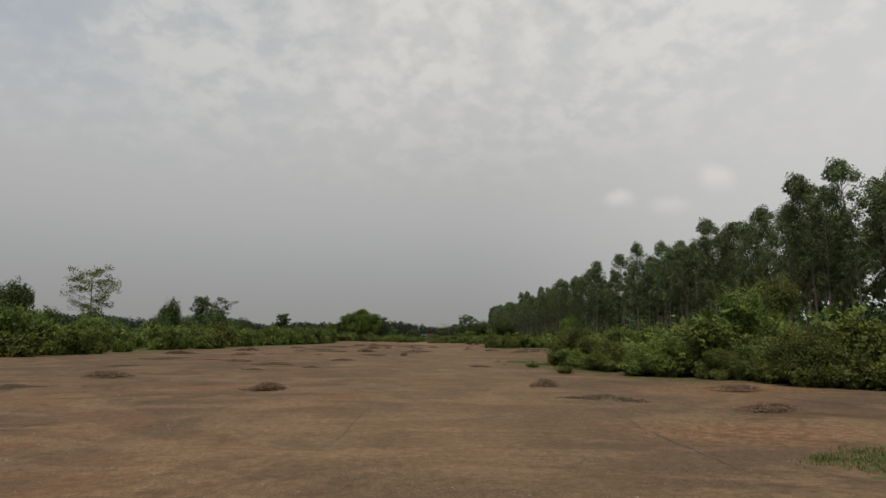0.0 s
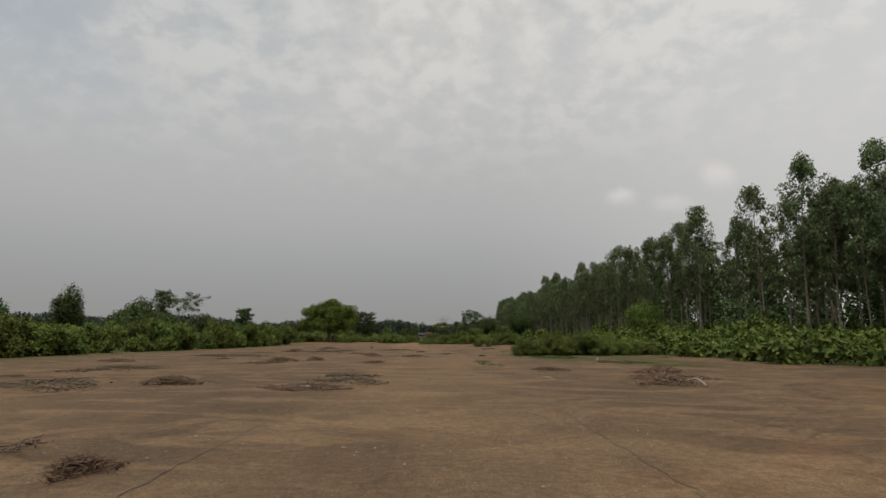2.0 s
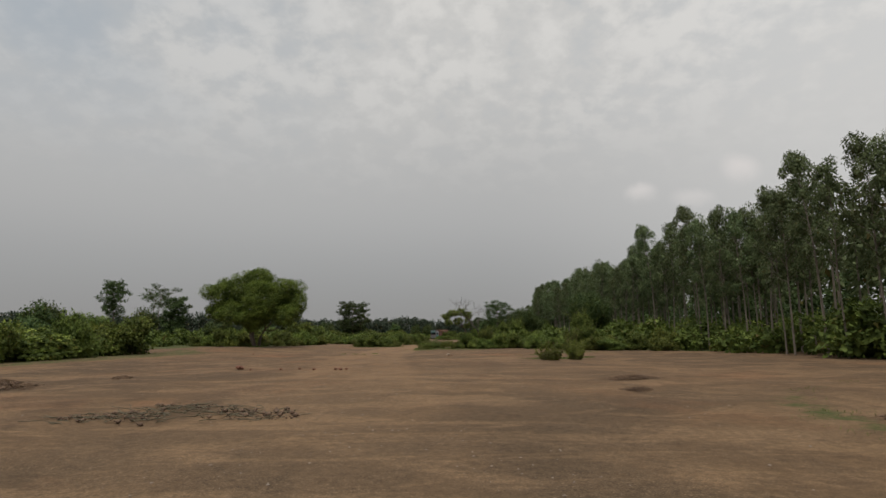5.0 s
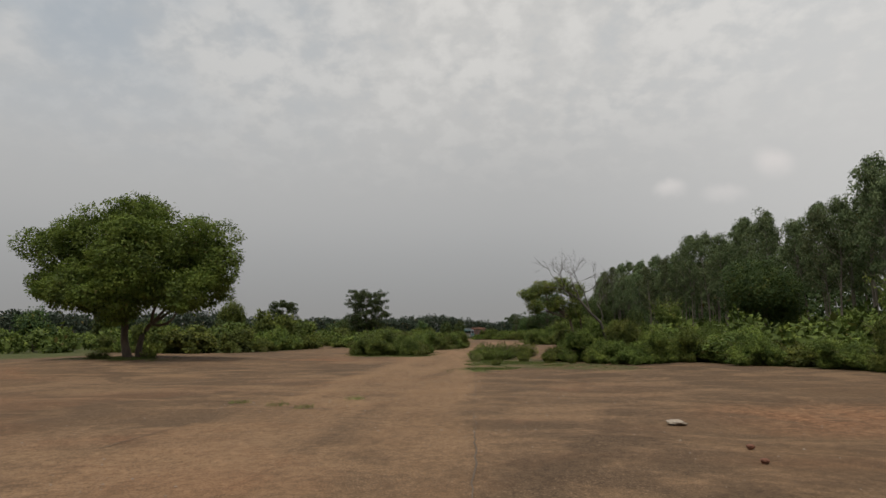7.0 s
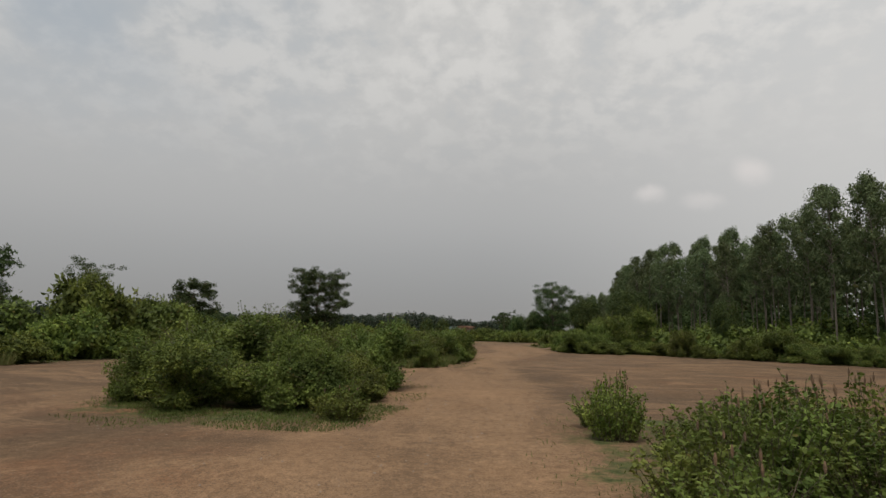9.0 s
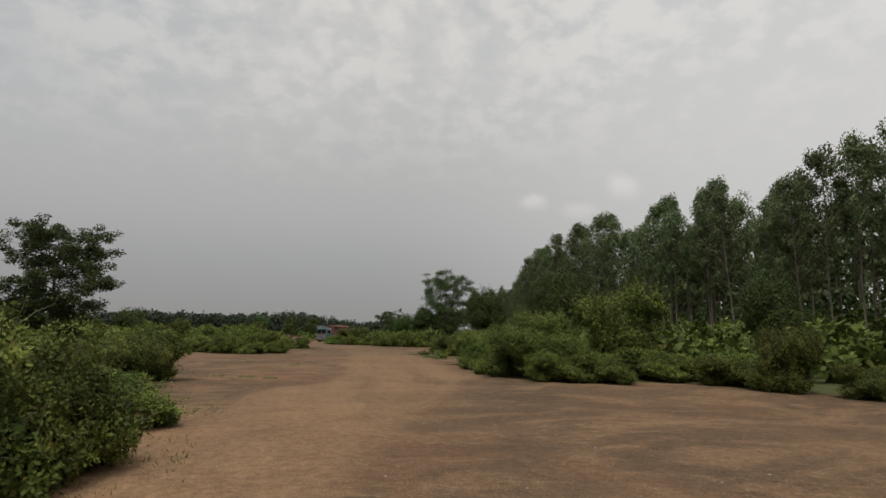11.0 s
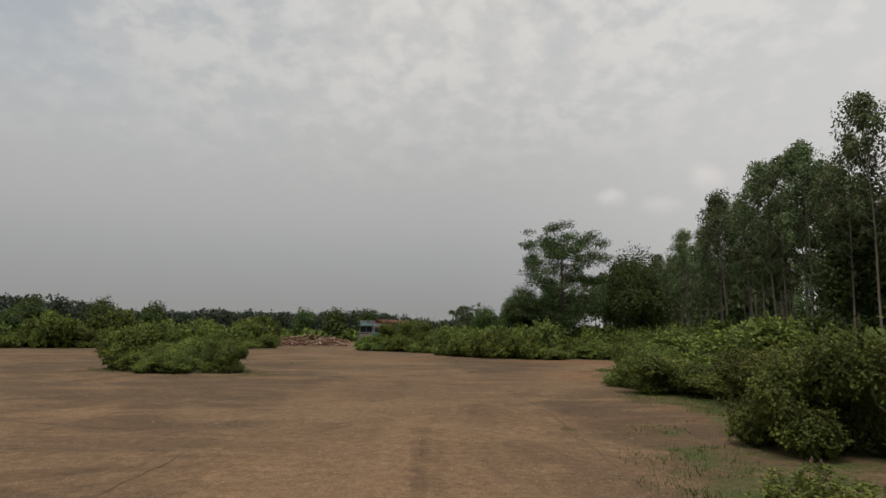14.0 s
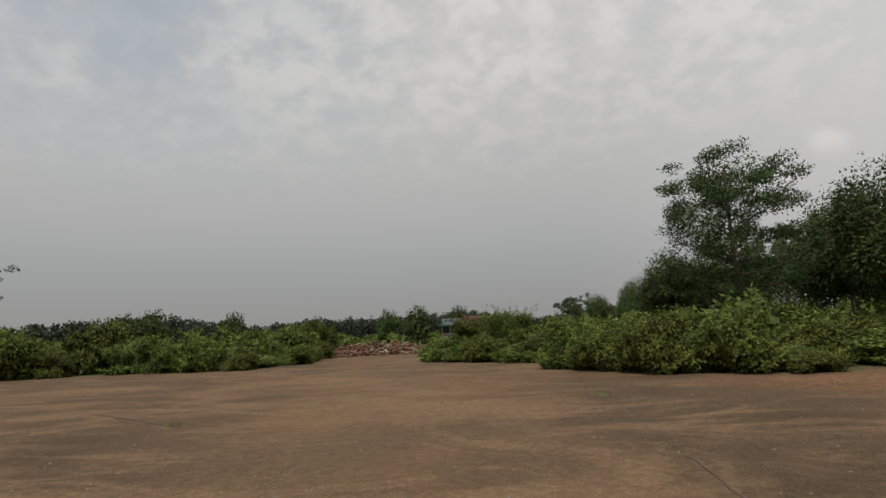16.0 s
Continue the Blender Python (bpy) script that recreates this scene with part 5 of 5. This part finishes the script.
ROCK = make_stone(91, M_BRICK, "stone", "dark red stone lying on the strip")
for x, y, s in ((-8.9, 116.6, 0.4), (-8.3, 116.3, 0.32), (-7.0, 116.4, 0.38), (-6.3, 116.8, 0.34), (-5.5, 116.2, 0.4), (-4.6, 116.4, 0.45), (-4.3, 116.0, 0.55), (-4.1, 116.3, 0.4), (0.1, 132.3, 0.32), (-0.1, 131.5, 0.3),
                (-8.5, 152.4, 0.25), (-12.6, 168.2, 0.3), (9.0, 71.2, 0.3), (10.3, 60.4, 0.3), (-4.6, 211.1, 0.16), (-16.2, 137.8, 0.4)):
    put(ROCK, at(x, y, x * 133 % 360, s))
CHIP = make_stone(92, M_PALE, "pale_stone", "pale flat stone chip on the soil")
for x, y, s in ((-0.2, 134.2, 0.36), (5.9, 29.4, 0.22), (-2.0, 82.6, 0.2), (10.1, 75.1, 0.35), (7.4, 72.0, 0.3), (-18.0, 130, 0.3), (3.0, 252.4, 0.2)):
    put(CHIP, at(x, y, x * 71 % 360, s, s * 0.4))

# a pale branch or two and a throw-away bottle


def make_branch(seed, label):
    r = np.random.default_rng(seed)
    main = bent((-0.5, 0, 0.04), (0.5, 0.1, 0.05), 0.08, 7, r)
    bits = [tube(main, np.linspace(0.03, 0.012, 7), 6)]
    for k in (2, 3, 5):
        bits.append(tube(bent(main[k], main[k] + [0.2, r.choice([-1, 1]) * 0.22, 0.05], 0.1, 4, r), np.linspace(0.014, 0.005, 4), 5))
    return tagged(new("fallen_branch", smooth(mesh_of("fallen_branch", [(*joined(bits), M_PALE)]))), label, "branch")


STICK = make_branch(95, "pale dry fallen branch on bare soil")
for x, y, a, s in ((-1.2, 86.8, 20, 0.8), (3.3, 69.4, 10, 0.9), (4.4, 59.8, 150, 0.7), (8.6, 57.6, 100, 1.3), (0.2, 93.2, 15, 0.9), (10.4, 75.4, 60, 1.1), (1.4, 222.6, 120, 0.6), (6.5, 204.4, 40, 1.0)):
    put(STICK, at(x, y, a, s))

bottle_v, bottle_f = tube([(0, 0, 0.05), (0.02, 0, 0.05), (0.15, 0, 0.05), (0.2, 0, 0.05), (0.23, 0, 0.05), (0.26, 0, 0.05)], [0.02, 0.036, 0.036, 0.03, 0.014, 0.013], 10)
M_PLASTIC = plain_material("pale_green_plastic", (0.42, 0.56, 0.50), (0.60, 0.66, 0.62), 8.0, rough=0.25, bump=0.1)
put(tagged(new("plastic_bottle", smooth(mesh_of("plastic_bottle", [(bottle_v, bottle_f, M_PLASTIC)]))), "crushed pale-green plastic bottle on the straw", "bottle"), at(-3.2, 56.1, 10, 1.2, z=0.03))

# gravel along the strip
r = np.random.default_rng(97)
n = 26000
y = r.uniform(4, 268, n)
x = road_x(y) + r.normal(size=n) * 4.5
s = 0.006 + 0.018 * r.random(n) ** 3
ok = (cover_at(x, y) < 0.3) & (value_noise(x * 0.6, y * 0.4, 9) > 0.38)
x, y, s = x[ok], y[ok], s[ok]
octa = np.array([(1, 0, 0), (0, 1, 0), (-1, 0, 0), (0, -1, 0), (0, 0, 0.8), (0, 0, -0.5)], float)
v = octa[None] * s[:, None, None] * r.uniform(0.6, 1.3, (len(x), 6, 1)) + np.stack([x, y, ground_z(x, y) + s * 0.3], 1)[:, None]
f = np.array([(0, 1, 4), (1, 2, 4), (2, 3, 4), (3, 0, 4)])[None] + 6 * np.arange(len(x))[:, None, None]
tagged(new("gravel", mesh_of("gravel", [(v.reshape(-1, 3), f.reshape(-1, 3), M_STONE)])), "small loose stones strewn over the strip", "gravel", kind="stuff")

# dirt-filled joints between the old concrete slabs
r = np.random.default_rng(98)


def joint(points, wide):
    p = np.array(points, float)
    cum_ = np.concatenate([[0], np.cumsum(np.hypot(*np.diff(p, axis=0).T))])
    k = np.arange(0, cum_[-1], 0.210)
    c = np.stack([np.interp(k, cum_, p[:, 0]), np.interp(k, cum_, p[:, 1])], 1)
    d = unit(np.gradient(c, axis=0))
    nrm = np.stack([-d[:, 1], d[:, 0]], 1)
    c = c + nrm * (r.normal(size=(len(k), 1)) * 0.025)
    w = 0.45 * wide * np.clip(value_noise(k * 0.35, k * 0 + p[0, 0], 11) * 1.9 - 0.25, 0.05, 1.6)[:, None]
    a, b = c + nrm * w / 2, c - nrm * w / 2
    verts = np.concatenate([np.concatenate([q, (ground_z(q[:, 0], q[:, 1]) + 0.007)[:, None]], 1) for q in (a, b)])
    m = len(k)
    i = np.arange(m - 1)
    me = mesh_of("slab_joint", [(verts, np.stack([i, i + m, i + m + 1, i + 1], 1), M_JOINT)])
    return tagged(new("slab_joint", me), "dirt-filled joint between old concrete slabs", "joint", kind="structure")


for pts, wide in (([(3.4, 6), (3.5, 36), (3.0, 68), (2.3, 92)], 0.055), ([(-1.5, 8), (-1.8, 30), (-2.4, 56), (-2.6, 88)], 0.042), ([(-3.0, 120), (-3.4, 135), (-3.7, 147)], 0.036), ([(-8.2, 132), (-8.3, 147), (-8.5, 156)], 0.036),
                  ([(-11, 146.5), (-8.3, 145.4), (-4, 144.6)], 0.030), ([(-9, 136.9), (-6.1, 135.9)], 0.09), ([(-8.6, 205), (-2.6, 204.2), (1.4, 204.5)], 0.030),
                  ([(-4.6, 207), (-3.9, 217), (-3.9, 226), (-2.4, 236)], 0.036), ([(0.8, 221), (1.1, 229), (0.5, 240), (0.1, 253)], 0.04), ([(-11, 247.6), (-7.6, 245.6), (-4.6, 244.4)], 0.060), ([(-4.1, 247), (-2.2, 246.9), (-1.2, 246.7)], 0.060),
                  ([(-9, 228.5), (-6, 227.2), (-1.5, 226.6), (1.6, 227.6)], 0.042), ([(-9.4, 210.4), (-7.5, 215.5)], 0.036)):
    joint(pts, wide)

# tufts in the cracks
r = np.random.default_rng(99)
TUFT = make_tall_grass(73, 110, 0.13)
TUFT["label"] = "small grass tuft growing from a crack"
TUFT["group"] = "grass tufts in the cracks"
for x, y, s in ((-8.4, 210.1, 0.9), (-5.8, 208.4, 0.6), (-5.9, 207.5, 0.7), (-5.5, 210.9, 0.4), (-6.7, 221.7, 0.7), (0.9, 223.1, 0.6), (1.5, 222.6, 0.8), (1.7, 221.8, 0.8), (1.0, 227.4, 0.5), (0.1, 250.5, 0.6), (0.2, 248.6, 0.7),
                (0.4, 240.4, 0.5), (-7.7, 245.7, 0.6), (-8.6, 137.0, 0.8), (-7.6, 136.6, 0.9), (-6.9, 136.2, 0.8), (-6.2, 137.7, 0.8), (-7.6, 200.1, 1.0), (-6.6, 199.6, 1.0), (-5.8, 199.2, 0.9), (2.9, 71.2, 1.0), (3.0, 72.4, 1.0),
                (3.2, 69.8, 0.9), (3.3, 34.8, 1.0), (3.5, 36.2, 1.0), (3.4, 31.8, 0.8), (2.3, 91.5, 0.8), (-3.6, 147.2, 0.9), (-3.4, 148.6, 1.0), (8.0, 206.0, 0.8)):
    put(TUFT, at(x, y, x * 57 % 360, s))

# ---- heap of logs ----
r = np.random.default_rng(111)
LOGS = tagged(new("log_heap"), "long heap of red-brown cut logs and brushwood", "log heap")
for k in range(300):
    u, w = r.uniform(-1, 1), r.normal() * 0.42
    x, y = u * 4.6, w * 4.0 + u * 1.5
    z = max(0.05, 1.15 * (1 - 0.5 * u * u) * math.exp(-w * w * 1.5) * r.random() ** 0.8)
    a, ln = r.uniform(0, 3.14), r.uniform(0.3, 1.3)
    d = np.array([math.cos(a), math.sin(a), r.normal() * 0.3]) * ln / 2
    d[2] = max(-z + 0.03, min(z, d[2]))
    rad = r.uniform(0.03, 0.085)
    me = mesh_of("log", [(*tube([(x - d[0], y - d[1], z - d[2]), (x, y, z + 0.03), (x + d[0], y + d[1], z + d[2])], [rad, rad * 1.1, rad * 0.8], 6), (M_LOG, M_LOG, M_PALE)[k % 9 // 4])])
    part("log", me, LOGS)
LOGS.matrix_basis = at(-15.6, 285.0, 8)

# ---- lorry behind the scrub ----
M_CREAM = plain_material("cream_cab_paint", (0.34, 0.36, 0.38), (0.20, 0.21, 0.23), 1.5, rough=0.4, bump=0.1)
M_TEAL = plain_material("teal_cab_paint", (0.07, 0.26, 0.24), (0.05, 0.17, 0.16), 1.5, rough=0.4, bump=0.1)
M_RED = plain_material("red_body_paint", (0.20, 0.06, 0.045), (0.13, 0.045, 0.035), 1.2, rough=0.55, bump=0.2)
M_TYRE = plain_material("tyre_rubber", (0.03, 0.03, 0.03), (0.05, 0.045, 0.04), 5.0)
M_STEEL = plain_material("dull_steel", (0.35, 0.35, 0.35), (0.22, 0.22, 0.22), 3.0, rough=0.5, metal=0.8)
gm, gnt, gb, go = material("windscreen_glass")
gb.inputs["Base Color"].default_value, gb.inputs["Roughness"].default_value = (0.02, 0.025, 0.03, 1), 0.05


def box(name, lo, hi, mat, parent, label="", bevel=0.03):
    bm = bmesh.new()
    bmesh.ops.create_cube(bm, size=1)
    for v in bm.verts:
        v.co = [lo[i] + (v.co[i] + 0.5) * (hi[i] - lo[i]) for i in range(3)]
    bmesh.ops.bevel(bm, geom=bm.edges[:], offset=bevel, segments=2, affect="EDGES")
    me = bpy.data.meshes.new(name)
    bm.to_mesh(me)
    bm.free()
    me.materials.append(mat)
    return part(name, me, parent, label)


lorry = tagged(new("lorry"), "old goods lorry with cream and teal cab and timber load", "lorry")
cab = box("cab", (-1.2, -1.0, 0.75), (1.2, 0.75, 2.75), M_CREAM, lorry, "cream cab with teal trim", 0.12)
box("cab_trim", (-1.23, -0.98, 1.05), (1.23, 0.7, 1.5), M_TEAL, cab)
box("windscreen", (-1.0, -1.02, 1.62), (-0.04, -0.96, 2.35), gm, cab, "", 0.01)
box("windscreen", (0.04, -1.02, 1.62), (1.0, -0.96, 2.35), gm, cab, "", 0.01)
box("side_window", (1.17, -0.7, 1.65), (1.215, 0.3, 2.3), gm, cab, "", 0.01)
box("sun_visor", (-1.25, -1.3, 2.42), (1.25, -0.95, 2.56), M_TEAL, cab)
box("crown_board", (-1.2, -0.9, 2.75), (1.2, -0.7, 3.1), M_CREAM, cab, "painted board over the cab")
box("grille", (-0.8, -1.06, 0.85), (0.8, -1.0, 1.35), M_STEEL, cab, "", 0.01)
for k in range(6):
    box("painted_panel", (-1.1 + k * 0.38, -0.93, 2.80), (-0.82 + k * 0.38, -0.88, 3.04), M_RED if k % 2 else M_TEAL, cab, "", 0.01)
for k in range(5):
    box("grille_bar", (-0.78, -1.09, 0.88 + k * 0.095), (0.78, -1.05, 0.93 + k * 0.095), M_CREAM, cab, "", 0.005)
for sx in (-1.32, 1.26):
    box("wing_mirror", (sx, -1.12, 1.75), (sx + 0.06, -1.02, 2.15), M_TYRE, cab, "", 0.01)
box("name_board", (-0.9, -1.10, 1.38), (0.9, -1.05, 1.54), M_RED, cab, "red painted board", 0.01)
box("bumper", (-1.25, -1.22, 0.5), (1.25, -1.04, 0.78), M_STEEL, lorry)
for sx in (-1.0, 1.0):
    box("headlight", (sx - 0.14, -1.1, 0.95), (sx + 0.14, -1.02, 1.2), M_STEEL, cab, "", 0.02)
box("chassis", (-0.5, -0.9, 0.5), (0.5, 6.2, 0.85), M_TYRE, lorry)
body = box("cargo_body", (-1.22, 0.95, 0.9), (1.22, 6.6, 1.02), M_RED, lorry)
for lo, hi in (((-1.25, 0.95, 1.0), (-1.18, 6.6, 2.6)), ((1.18, 0.95, 1.0), (1.25, 6.6, 2.6)), ((-1.25, 0.9, 1.0), (1.25, 0.97, 2.9)), ((-1.25, 6.57, 1.0), (1.25, 6.64, 2.6))):
    box("side_board", lo, hi, M_RED, body)
for k in range(8):
    for sx in (-1.28, 1.24):
        box("stanchion", (sx, 1.1 + k * 0.76, 1.0), (sx + 0.05, 1.18 + k * 0.76, 2.68), M_TEAL, body, "", 0.005)
for k in range(34):
    x, z = r.uniform(-0.95, 0.95), 2.3 + r.random() * 0.95
    part("timber", mesh_of("timber", [(*tube([(x, 1.1 + r.random() * 0.5, z), (x + r.normal() * 0.05, 4, z + 0.03), (x + r.normal() * 0.1, 6.2 + r.random() * 1.3, z)], [0.09, 0.085, 0.07], 6), M_LOG)]), lorry)
for sx in (-1, 1):
    for wy in (-0.2, 4.2, 5.4):
        rim_v, rim_f = tube([(sx * 0.82, wy, 0.5), (sx * 0.86, wy, 0.5), (sx * 1.08, wy, 0.5), (sx * 1.12, wy, 0.5)], [0.42, 0.5, 0.5, 0.42], 18)
        wheel = part("wheel", smooth(mesh_of("tyre", [(rim_v, rim_f, M_TYRE)])), lorry)
        hv, hf = tube([(sx * 0.84, wy, 0.5), (sx * 1.0, wy, 0.5), (sx * 1.09, wy, 0.5), (sx * 1.1, wy, 0.5)], [0.26, 0.27, 0.24, 0.02], 14)
        part("rim", smooth(mesh_of("rim", [(hv, hf, M_STEEL)])), wheel)
lorry.matrix_basis = pose(-9.3, 294.0, 0, 0, 0, -34)
